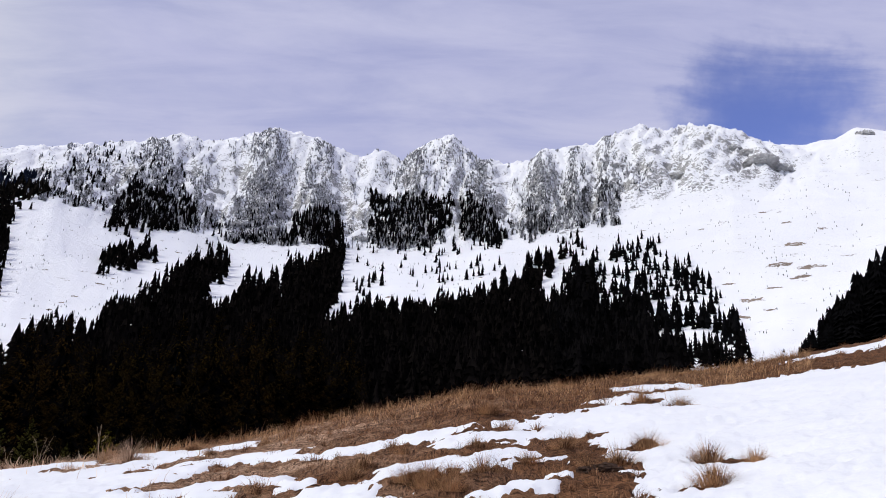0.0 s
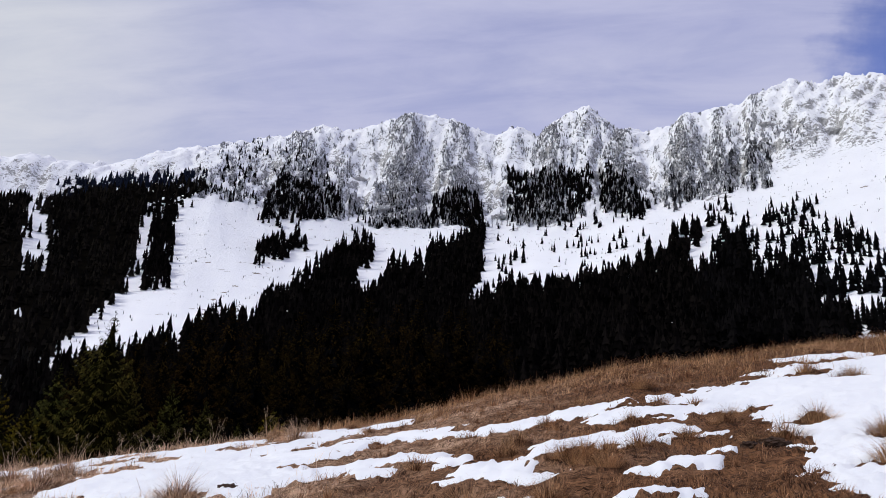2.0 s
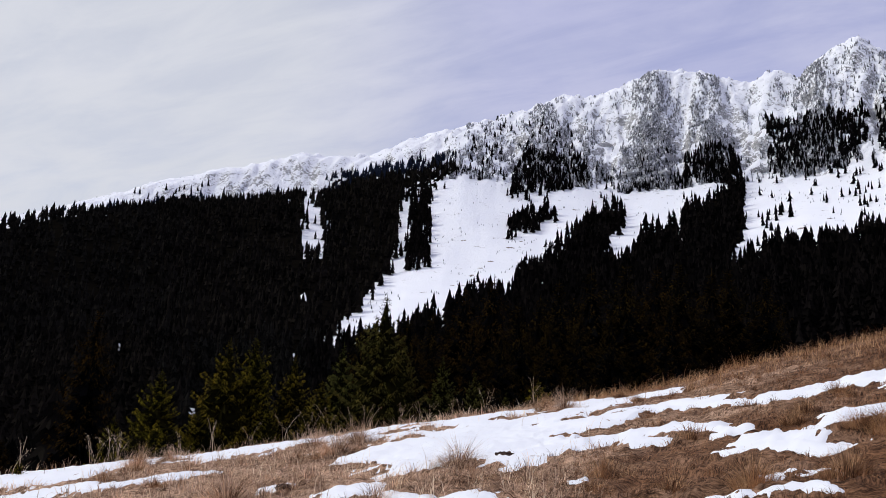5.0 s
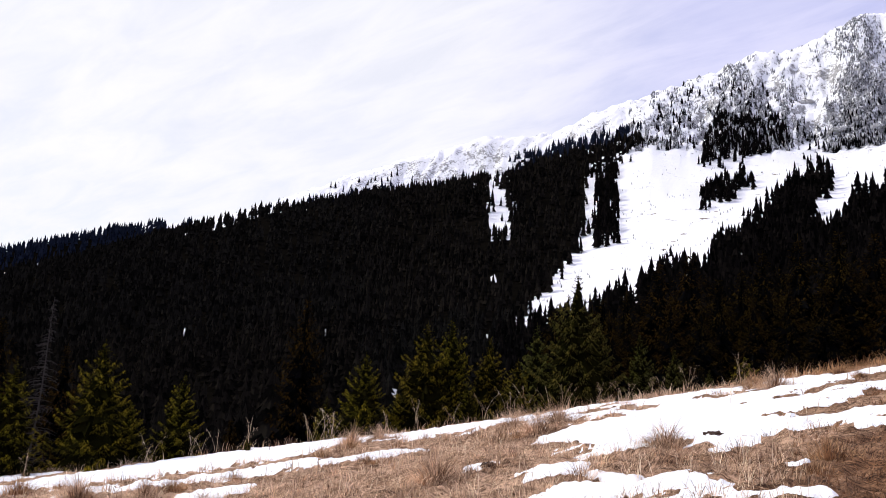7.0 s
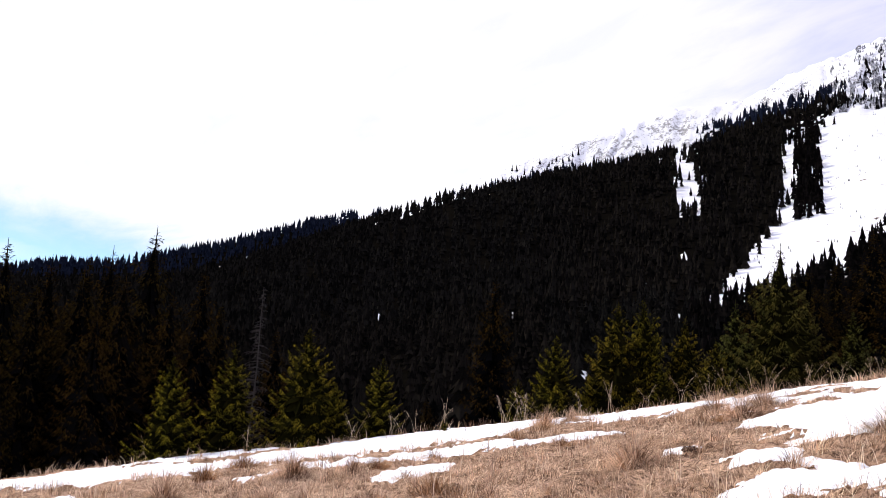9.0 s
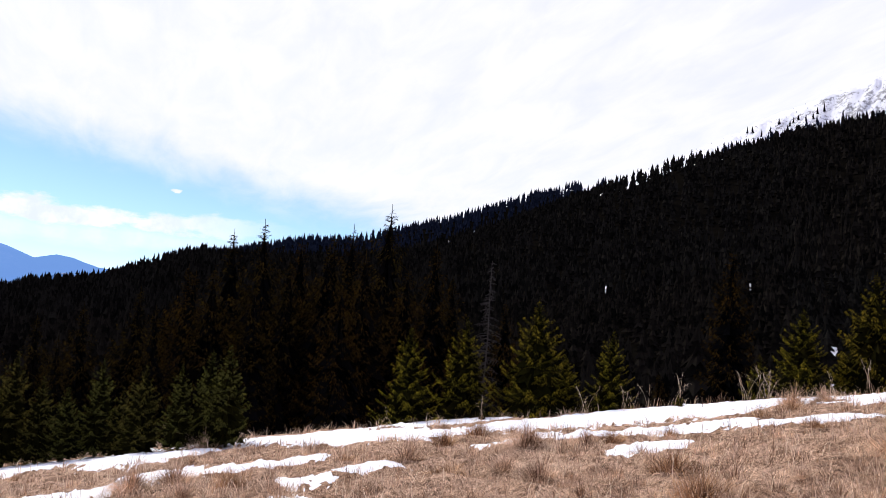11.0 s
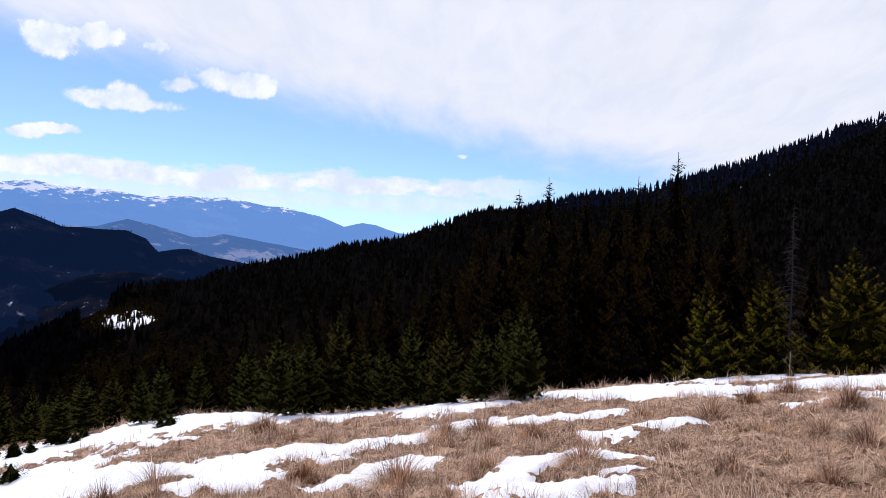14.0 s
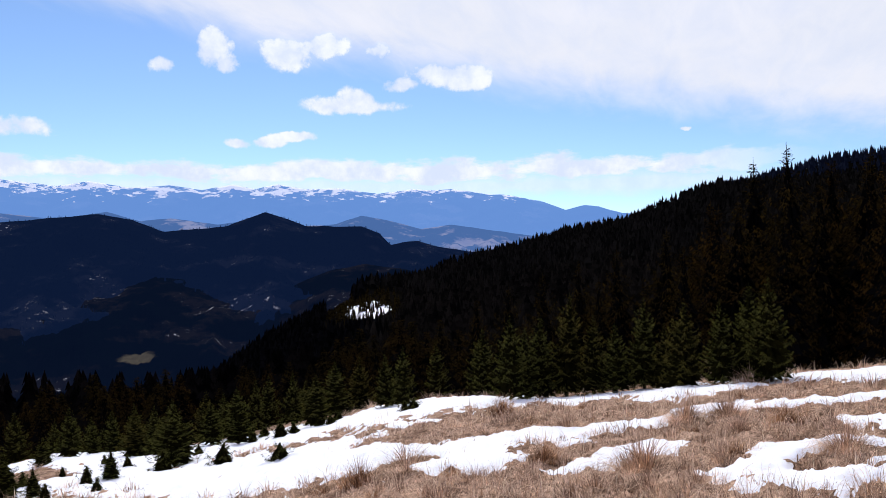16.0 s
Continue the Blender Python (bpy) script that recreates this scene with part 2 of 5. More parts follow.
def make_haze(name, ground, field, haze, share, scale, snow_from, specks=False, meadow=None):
    """Far hills: their own surface, with the haze painted in as a blue glow mixed into it."""
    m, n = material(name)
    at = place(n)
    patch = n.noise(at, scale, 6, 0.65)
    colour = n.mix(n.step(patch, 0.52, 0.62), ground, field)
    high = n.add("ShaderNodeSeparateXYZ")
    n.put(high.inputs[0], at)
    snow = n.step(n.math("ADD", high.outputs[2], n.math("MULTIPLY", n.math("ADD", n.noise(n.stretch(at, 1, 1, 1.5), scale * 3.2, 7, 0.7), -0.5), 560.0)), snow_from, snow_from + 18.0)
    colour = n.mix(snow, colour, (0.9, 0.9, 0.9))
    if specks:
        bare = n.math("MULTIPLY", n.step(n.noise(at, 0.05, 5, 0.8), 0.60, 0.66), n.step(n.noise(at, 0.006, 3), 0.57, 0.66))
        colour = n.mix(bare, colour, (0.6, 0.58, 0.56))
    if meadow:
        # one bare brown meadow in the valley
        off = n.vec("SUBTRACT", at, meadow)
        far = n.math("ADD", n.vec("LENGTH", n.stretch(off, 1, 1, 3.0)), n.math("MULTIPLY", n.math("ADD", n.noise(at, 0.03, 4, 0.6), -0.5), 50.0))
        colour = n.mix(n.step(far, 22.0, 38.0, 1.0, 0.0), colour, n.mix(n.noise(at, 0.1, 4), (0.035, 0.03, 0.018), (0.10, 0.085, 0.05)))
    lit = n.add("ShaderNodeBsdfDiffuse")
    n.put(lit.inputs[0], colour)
    # haze painted as emission on the hills themselves
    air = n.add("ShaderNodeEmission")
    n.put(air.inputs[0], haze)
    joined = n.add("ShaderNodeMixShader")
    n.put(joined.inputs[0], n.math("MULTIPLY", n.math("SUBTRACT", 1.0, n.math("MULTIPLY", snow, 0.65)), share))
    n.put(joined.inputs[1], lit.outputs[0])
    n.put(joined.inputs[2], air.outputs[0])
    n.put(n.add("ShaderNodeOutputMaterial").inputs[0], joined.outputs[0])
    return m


def make_straw(name, dark, light):
    m, n = material(name)
    geo = n.add("ShaderNodeNewGeometry")
    at = place(n)
    shade = n.math("ADD", n.math("MULTIPLY", geo.outputs["Random Per Island"], 0.5), n.math("MULTIPLY_ADD", n.noise(at, 1.5, 5, 0.65), 2.0, -0.62))
    finish(n, n.mix(n.step(shade, 0.25, 0.95), dark, light), 0.8, None, spec=0.1)
    return m


SNOW, TURF, MOUNTAIN, FLOOR = make_snow(), make_turf(), make_mountain(), make_floor()
NEEDLES = make_needles("spruce_needles", (0.010, 0.010, 0.0025), (0.09, 0.078, 0.009), (0.08, 0.05, 0.009), 8.0, 0.45)
# brighter end sprays: sunlight on the bough tips put into the colour
LIT_TIP_NEEDLES = make_needles("lit_tip_needles", (0.062, 0.054, 0.007), (0.32, 0.25, 0.022), (0.30, 0.17, 0.024), 8.0, 0.55)
# brown tone of old spruces, darkened further to carry their backlit shade
OLD_NEEDLES = make_needles("old_spruce_needles", (0.004, 0.003, 0.0012), (0.03, 0.02, 0.006), (0.04, 0.02, 0.006), 10.0, 0.25)
WARM_NEEDLES = make_needles("brown_tipped_needles", (0.008, 0.0055, 0.0016), (0.05, 0.03, 0.0065), (0.07, 0.032, 0.008), 10.0, 0.35)
# tips of the darker trees, their light put into the colour as well
LIT_GREEN_NEEDLES = make_needles("lit_green_tip_needles", (0.03, 0.032, 0.009), (0.16, 0.15, 0.032), (0.17, 0.10, 0.022), 8.0, 0.5)
# darker copy of spruce_needles: backlit shade put into the colour
DEEP_NEEDLES = make_needles("shaded_spruce_needles", (0.010, 0.011, 0.004), (0.085, 0.085, 0.022), (0.085, 0.06, 0.014), 8.0, 0.45)
# near-black green that paints the shade inside the crowns
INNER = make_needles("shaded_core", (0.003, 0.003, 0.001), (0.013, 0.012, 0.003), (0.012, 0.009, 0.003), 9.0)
SOIL = make_bark("wet_earth", (0.022, 0.012, 0.008), (0.10, 0.055, 0.034))
OUTCROP = make_bark("bare_rocky_turf", (0.10, 0.075, 0.055), (0.42, 0.34, 0.28))
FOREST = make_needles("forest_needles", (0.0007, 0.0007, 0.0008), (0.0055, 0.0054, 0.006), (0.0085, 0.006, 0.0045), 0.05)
# FOREST's spruces again, browner, with the spur's brighter light put into the colour
SPUR_LIT_NEEDLES = make_needles("brownish_lit_needles", (0.0018, 0.0017, 0.0017), (0.0125, 0.0115, 0.0098), (0.016, 0.012, 0.0088), 0.05)
# blue haze over the far ridge is put into this needle colour
RIDGE_HAZED_NEEDLES = make_needles("hazed_far_needles", (0.005, 0.007, 0.014), (0.014, 0.018, 0.032), (0.014, 0.017, 0.03), 0.05)
RIMED = make_needles("rimed_needles", (0.008, 0.008, 0.009), (0.13, 0.13, 0.14), (0.08, 0.08, 0.085), 0.09)
FROST = make_needles("frosted_needles", (0.025, 0.025, 0.026), (0.52, 0.52, 0.54), (0.26, 0.26, 0.27), 0.09)
BARK = make_bark("spruce_bark", (0.008, 0.006, 0.005), (0.028, 0.02, 0.015))
DEAD = make_bark("bare_grey_wood", (0.02, 0.016, 0.015), (0.065, 0.054, 0.048))
STRAW = make_straw("dry_grass_blades", (0.12, 0.06, 0.033), (0.92, 0.65, 0.44))
PALE = make_straw("pale_grass_stalks", (0.42, 0.26, 0.16), (1.0, 0.80, 0.56))
WET = make_straw("wet_brown_grass_blades", (0.06, 0.027, 0.014), (0.42, 0.22, 0.115))
RUST = make_straw("rusty_grass_blades", (0.08, 0.035, 0.018), (0.66, 0.39, 0.20))


# ------------------------------------------------------------------ lie of the land
def lattice(ix, iy, seed):
    h = (ix.astype(np.int64) * 374761393 + iy.astype(np.int64) * 668265263 + seed * 974634777) & 0xFFFFFFFF
    h = ((h ^ (h >> 13)) * 1274126177) & 0xFFFFFFFF
    return ((h ^ (h >> 16)) & 0xFFFF) / 65535.0 * 2 * math.pi


def wave(x, y, seed=0):
    """Gradient noise, about -0.7 to 0.7."""
    x, y = np.asarray(x, float), np.asarray(y, float)
    ix, iy = np.floor(x), np.floor(y)
    fx, fy = x - ix, y - iy
    ux, uy = fx * fx * fx * (fx * (fx * 6 - 15) + 10), fy * fy * fy * (fy * (fy * 6 - 15) + 10)

    def corner(dx, dy):
        a = lattice(ix + dx, iy + dy, seed)
        return np.cos(a) * (fx - dx) + np.sin(a) * (fy - dy)
    low = corner(0, 0) * (1 - ux) + corner(1, 0) * ux
    high = corner(0, 1) * (1 - ux) + corner(1, 1) * ux
    return low * (1 - uy) + high * uy


def waves(x, y, octaves=4, gain=0.5, seed=0):
    total, size = 0.0, 1.0
    for k in range(octaves):
        total, x, y, size = total + size * wave(x, y, seed + k), x * 2.03 + 7.1, y * 2.03 + 3.7, size * gain
    return total


def ridged(x, y, octaves=4, gain=0.5, seed=0):
    total, size = 0.0, 1.0
    for k in range(octaves):
        total, x, y, size = total + size * (0.32 - np.abs(wave(x, y, seed + k))) * 2, x * 2.07 + 5.3, y * 2.07 + 1.9, size * gain
    return total


# bearing (degrees to the left of north) and rise (degrees above the eye) of the meadow's brow, and its distance
BROW = [(-32, 11.8), (-28.5, 11.4), (-19, 9.7), (-12, 8.8), (-8, 8), (-4, 7.4), (0, 6.55), (4, 5.75), (7.5, 5.05), (11.5, 4.0), (15, 3.25), (22, 2.05), (30, 0.65), (37.5, -0.65), (43, -1.75), (50, -2.85), (58, -4.08), (66,
        -5.15), (73, -6.05), (83, -7.45), (88, -8.1), (93, -8.85), (98, -9.4), (104, -9.55), (107.5, -9.6), (111.3, -9.96), (113, -10.34), (115.5, -10.7), (118, -11), (120.4, -11.55),
        (122.7, -11.8), (125.2, -12.1), (129, -12), (132, -11.8), (135, -12.2), (140, -13), (230, -8), (328, 11.9)]
BROW_FAR = [(-32, 45), (-10, 38), (10, 30), (30, 24), (50, 23), (65, 26), (90, 29), (105, 34), (120, 46), (130, 50), (140, 55), (328, 45)]
STATIONS = (-32, -20, -8, 4, 16, 28, 40, 52, 64, 76, 88, 94, 100, 106, 112, 118, 124, 140, 328)
RISE_350 = (10, 9, 8.5, 7.5, 6, 4, 2, 1, -1, -2, -3, -3.5, -4, -5, -5.5, -9, -10.5, -11.5, 10)
RISE_700 = (15, 14, 13.5, 13, 12, 10.5, 9, 7, 5, 3, 1.5, .5, -.5, -2.1, -2.3, -5.5, -9.5, -10.5, 15)
RISE_1050 = [(-32, 20), (-20, 21), (-8, 19.5), (4, 17.8), (16, 17.3), (28, 18), (34, 16.9), (39, 15.9), (43.4, 14.9), (47.4, 14.1), (51.4, 13.2), (55.5, 12.2), (59.4, 10.7), (63.3, 9.4),
             (67, 7.9), (70.6, 6.6), (74, 5.4), (80, 4.6), (88, 4.4), (94, 2.1), (100, 0.9), (106, -.6), (112, -3.4), (118, -7), (124, -9), (140, -9), (328, 20)]
# a dip between the near shoulder of the spur and the ridge behind it, in degrees
DIP = [(36, 0), (40, 0.9), (56, 1.0), (80, 1.2), (88, 0.6), (94, 0)]
CREST = [(-32, 24), (-30.1, 24.2), (-28.3, 24.7), (-27.1, 24.2), (-24.2, 24.0), (-21.6, 24.6), (-20.1, 25.4), (-17.4, 25.7), (-15.7, 25.3), (-14.1, 25.9), (-10.3, 25.0),
         (-6.5, 25.1), (-5.6, 24.2), (-2.6, 24.0), (-1.3, 24.4), (.5, 25.8), (2.2, 25.2), (4.3, 23.8), (5.7, 24.4), (7.4, 24.0), (9.1, 24.2), (11.8, 25.2), (13.9, 25.2),
         (15.9, 24.4), (18.6, 23.7), (20.6, 23.8), (23.6, 22.8), (28, 21.6), (30.9, 21.0), (34.8, 19.3), (37.5, 19.0), (39.6, 19.0), (43.3, 17.8), (46.1, 17.0),
         (49.8, 15.5), (55, 13.1), (59.4, 11.4), (63.4, 10.5), (67, 9.3), (70.7, 8.2), (74.2, 7.15), (77.5, 6.25), (80.7, 6.0), (84, 5.2), (88, 4.3), (94, 1.2), (100, -2), (112, -6), (118, -9.5), (140, -10), (328, 24)]


# rock buttresses below the crest: bearing, half width, strength
RIBS = [(27, 2.2, 0.7), (22, 2.6, 1.3), (18.8, 1.2, 0.9), (14.3, 2.2, 2.2), (10.2, 1.9, 1.6), (6.4, 1.0, 0.5), (3.4, 2.2, 1.9), (-0.4, 0.5, -1.4), (-1.8, 2.0, 1.7), (-6.4, 1.4, 1.9), (-9.0, 1.1, 1.5), (-11.4, 1.0, 1.2),
        (-14.5, 1.6, 0.9), (-18.5, 2.2, 1.0), (-21.5, 1.6, 1.2)]


def rib_field(a, r):
    """How far a spot lies up on a buttress; the buttresses narrow upwards."""
    lean = 1.3 - 0.75 * np.clip((r - 1020) / 380, 0, 1)
    return sum(gain * np.clip(1 - np.abs((a - at) / (half * lean)) ** 1.6, 0, 1) for at, half, gain in RIBS)


def along(table, a):
    return np.interp(a, [p[0] for p in table], [p[1] for p in table])


def brow(a):
    """Distance of the meadow's brow and the meadow's slope towards it."""
    far = along(BROW_FAR, a)
    return far, np.tan(np.radians(along(BROW, a))) + EYE / far


def sloped(knots_r, knots_z, r):
    """A smooth profile through a few heights, without overshoot. knots_z: one row for each knot, one column for each bearing."""
    kr, kz = knots_r, knots_z
    h, d = np.diff(kr, axis=0), np.diff(kz, axis=0) / np.diff(kr, axis=0)
    m = np.zeros_like(kz)
    both = d[:-1] * d[1:] > 0
    w1, w2 = 2 * h[1:] + h[:-1], h[1:] + 2 * h[:-1]
    safe = np.where(both, (w1 + w2) / (w1 / np.where(both, d[:-1], 1) + w2 / np.where(both, d[1:], 1)), 0)
    m[1:-1], m[0], m[-1] = safe, d[0], d[-1]
    out = np.zeros((len(r), kz.shape[1]))
    for i in range(len(kr) - 1):
        t = (r[:, None] - kr[i]) / h[i]
        inside = (t >= 0) & (t <= 1) if i == 0 else (t > 0) & (t <= 1)
        t = np.clip(t, 0, 1)
        value = (2 * t**3 - 3 * t**2 + 1) * kz[i] + (t**3 - 2 * t**2 + t) * h[i] * m[i] + (3 * t**2 - 2 * t**3) * kz[i + 1] + (t**3 - t**2) * h[i] * m[i + 1]
        out = np.where(inside, value, out)
    return out


AZ = np.concatenate([np.arange(-32, 140, 0.2), np.arange(140, 326, 4.0)])
RR = np.concatenate([[0.0, 1, 2, 3, 4], np.geomspace(5, 30, 200), np.geomspace(30.3, 64, 44), np.geomspace(66, 130, 10), np.geomspace(136, 1020, 50), np.linspace(1026, 1440, 105), np.geomspace(1470, 4900, 14)])


def build_heights():
    far, slope = brow(AZ)
    one = np.ones_like(AZ)

    def rise(distance, degrees):
        return EYE + distance * np.tan(np.radians(degrees))
    edge = along(BROW, AZ)
    e350, e700 = (np.interp(AZ, STATIONS, v) for v in (RISE_350, RISE_700))
    e1050 = along(RISE_1050, AZ)
    crest = along(CREST, AZ) - np.interp(AZ, [-32, -20, 10, 22, 45, 55, 70], [0.0, 0.08, 0.1, 0.3, 0.3, 0.1, 0.0])
    kr = np.array([0 * one, far, far * 1.5, 90 * one, 150 * one, 350 * one, 700 * one, 1050 * one, 1190 * one, 1400 * one, 1800 * one, 4900 * one])
    drop = np.interp(AZ, [-32, -18, -4, 10, 104, 113, 140, 328], [1.0, 1.5, 3.0, 5.0, 4.0, 0.6, 0.4, 1.0])
    kz = np.array([0 * one, far * slope, rise(far * 1.5, edge - drop * 0.7), rise(90, edge - drop), rise(150, np.minimum(edge - drop * 0.9, e350)),
                   rise(350, e350), rise(700, e700), rise(1050, e1050), rise(1190, np.where((AZ > 36) & (AZ < 94), e1050 - along(DIP, AZ), e1050 * 0.55 + crest * 0.45)), rise(1400, crest), rise(1800, np.minimum(crest - 8, -5)), rise(4900, -5.5 + 0 * one)])
    z = sloped(kr, kz, RR)
    a, r = np.meshgrid(AZ, RR)
    x, y = -r * np.sin(np.radians(a)), r * np.cos(np.radians(a))
    side = np.radians(a) * 1250
    # meadow: little terraces along the slope and hummocks
    near = np.clip(1 - (r - far * 0.95) / 12, 0, 1) * np.clip(r / 4, 0, 1)
    z += near * (0.05 * waves(x * 0.35, y * 0.35, 3, seed=11) + 0.035 * ridged((x * 0.9 + y * 0.44) * 0.3, (y * 0.9 - x * 0.44) * 1.1, 3, seed=12))
    # mountainside: broad swells, then ribs and gullies in the crags
    hill = np.clip((r - 150) / 250, 0, 1) * np.clip((1500 - r) / 60, 0, 1)
    z += hill * (6 * waves(side / 130, r / 220, 3, seed=21) + 1.2 * waves(side / 22, r / 30, 3, seed=22)) * np.clip((1420 - r) / 250, 0.25, 1)
    crag = np.clip((r - np.interp(a, [-14, -9], [1110, 1010])) / 90, 0, 1) * np.clip((1470 - r) / 40, 0, 1) * np.interp(a, [-32, -25, -22.5, -12, -6, 24, 34, 62, 70], [0.12, 0.25, 0.85, 0.9, 1, 1, 0.7, 0.6, 0.0])
    bent = a + 0.5 * waves(r / 70, a / 3, 3, seed=35)
    ribs = rib_field(bent, r)
    steep = np.sin(np.clip((r - 1020) / 370, 0, 1) ** 0.75 * math.pi)
    z += crag * steep * (13 * ribs - 12)
    lid = EYE + r * np.tan(np.radians(crest - 0.5 * (1400 - r) / 100))
    z = np.where((r > 1060) & (r <= 1400) & (a < 62), np.minimum(z, lid), z)
    z += np.interp(a, [-28, -24, -12, -8], [1, 1.9, 1.9, 1]) * crag * (10 * ridged(side / 60, r / 210, 2, seed=31) + 13 * ridged(side / 30 + r / 140, r / 90, 4, 0.55, seed=32) + 4.0 * waves(side / 8, r / 11, 3, 0.65, seed=34)) * np.interp(r, [1000, 1100, 1380, 1420], [1, 1, 0.8, 0.45])
    return z


def hummocks(a, r):
    """Tussocky relief of the meadow, about a hand high."""
    x, y = -r * np.sin(np.radians(a)), r * np.cos(np.radians(a))
    u, v = x * 0.9 + y * 0.44, y * 0.9 - x * 0.44
    fade = np.clip(1 - (r - along(BROW_FAR, a) * 0.95) / 8, 0, 1) * np.clip(r / 4, 0, 1)
    return fade * (0.10 * waves(u * 1.0, v * 2.5, 4, 0.62, seed=13) + 0.045 * (ridged(x * 3.1, y * 3.1, 3, 0.6, seed=14) - 0.35))


SMOOTH = build_heights()
HEIGHT = SMOOTH + hummocks(*np.meshgrid(AZ, RR))


# rise of the land seen so far, going outwards
SKYLINE = np.maximum.accumulate(np.degrees(np.arctan2(HEIGHT - EYE, np.maximum(RR, 0.5)[:, None])), axis=0)


def ground_at(a, r):
    """Height of the ground at bearings and distances."""
    a, r = np.asarray(a, float), np.asarray(r, float)
    i = np.clip(np.searchsorted(AZ, a) - 1, 0, len(AZ) - 2)
    j = np.clip(np.searchsorted(RR, r) - 1, 0, len(RR) - 2)
    u, v = (a - AZ[i]) / (AZ[i + 1] - AZ[i]), (r - RR[j]) / (RR[j + 1] - RR[j])
    return (HEIGHT[j, i] * (1 - u) + HEIGHT[j, i + 1] * u) * (1 - v) + (HEIGHT[j + 1, i] * (1 - u) + HEIGHT[j + 1, i + 1] * u) * v


def spot(a, r):
    """The point on the ground at one bearing and distance."""
    t = radians(a)
    return Vector((-r * math.sin(t), r * math.cos(t), float(ground_at(a, r))))


def mesh_of(name, verts, faces, smooth=True, slots=(), index=None):
    """A mesh from arrays of corners and of triangles or quads."""
    verts, faces = np.asarray(verts, np.float32), np.asarray(faces, np.int32)
    me = bpy.data.meshes.new(name)
    count, sides = faces.shape
    me.vertices.add(len(verts))
    me.vertices.foreach_set("co", verts.ravel())
    me.loops.add(count * sides)
    me.loops.foreach_set("vertex_index", faces.ravel())
    me.polygons.add(count)
    me.polygons.foreach_set("loop_start", np.arange(0, count * sides, sides, dtype=np.int32))
    me.polygons.foreach_set("use_smooth", np.full(count, smooth))
    for s in slots:
        me.materials.append(s)
    if index is not None:
        me.polygons.foreach_set("material_index", np.asarray(index, np.int32))
    me.update(calc_edges=True)
    return me


def polar_points(a, r, z):
    t = np.radians(a)
    return np.stack([-r * np.sin(t), r * np.cos(t), z], -1)


def grid_faces(rows, cols, closed=False):
    j, i = np.meshgrid(np.arange(rows - 1), np.arange(cols if closed else cols - 1), indexing="ij")
    k = (i + 1) % cols
    return np.stack([j * cols + i, (j + 1) * cols + i, (j + 1) * cols + k, j * cols + k], -1).reshape(-1, 4)[:, ::-1]


def inside(poly, x, y):
    x, y = x + 0.5 * waves(x * 1.5, y * 1.5, 4, 0.65, seed=61), y + 0.75 * waves(x * 1.5, y * 1.5, 4, 0.65, seed=62)
    hit = np.zeros(len(x), bool)
    for (x1, y1), (x2, y2) in zip(poly, poly[1:] + poly[:1]):
        cross = (y1 > y) != (y2 > y)
        hit ^= cross & (x < (x2 - x1) * (y - y1) / ((y2 - y1) or 1e-9) + x1)
    return hit


# outlines of the stands on the mountain: bearing and rise of the ground
VALLEY_WOOD = [(38.5, -3), (38.5, 4.0), (31.2, 6.9), (28.9, 8.2), (27.3, 9.5), (25.7, 10.1), (25.1, 9.3), (23.8, 11.1), (22.5, 11.9), (21.9, 10.8), (21.6, 12.6), (20.2,
    13.8), (19.5, 14.9), (17.6, 15.9), (16.3, 16.3), (16.2, 14.6), (17.2, 13.9), (17.7, 12.5), (16.0, 11.7), (15.3, 13.5), (14.6, 14.7), (12.9, 15.0), (12.3, 13.7),
    (12.2, 15.7), (9.7, 16.8), (9.4, 17.6), (8.0, 17.9), (8.0, 14.3), (9.1, 12.3), (7.9, 12.3), (6.1, 13.2), (4.7, 13.0), (1.9, 13.5), (-0.1, 14.1), (-2.5, 14.7), (-4.1,
    16.0), (-6.1, 17.1), (-8.1, 17.9), (-9.6, 18.8), (-9.6, 18.3), (-7.7, 17.1), (-6.5, 15.4), (-6.0, 14.3), (-7.2, 14.2), (-7.6, 11.9), (-7.8, 10.0), (-7.7, 8.1), (15.2,
    2.1), (30.1, -0.1)]
KNOLL_WOOD = [(-6.6, 8.0), (-6.6, 12.6), (-7.6, 14.4), (-8.6, 16.6), (-9.6, 17.2), (-10.6, 15.4), (-11.4, 13.6), (-12.4, 14.4), (-13.4, 14.6), (-14.4, 13.4), (-14.8, 11.2), (-16.2, 9.6), (-16.4, 8.1)]
WEST_WOOD = [(49.5, 14.0), (46.6, 14.9), (42.6, 15.6), (39.8, 16.2), (39.2, 15.6), (38.7, 11.6), (38.1, 12.0), (37.7, 13.2), (38.0, 14.4), (38.7, 15.4), (37.7, 17.2),
    (35.1, 18.2), (28.3, 19.3), (28.2, 18.5), (29.4, 17.4), (31.0, 17.3), (32.3, 16.8), (32.2, 12.2), (33.5, 10.1), (34.8, 8.1), (36.8, 6.1), (36.6, 0.2), (47.1, -2.1)]
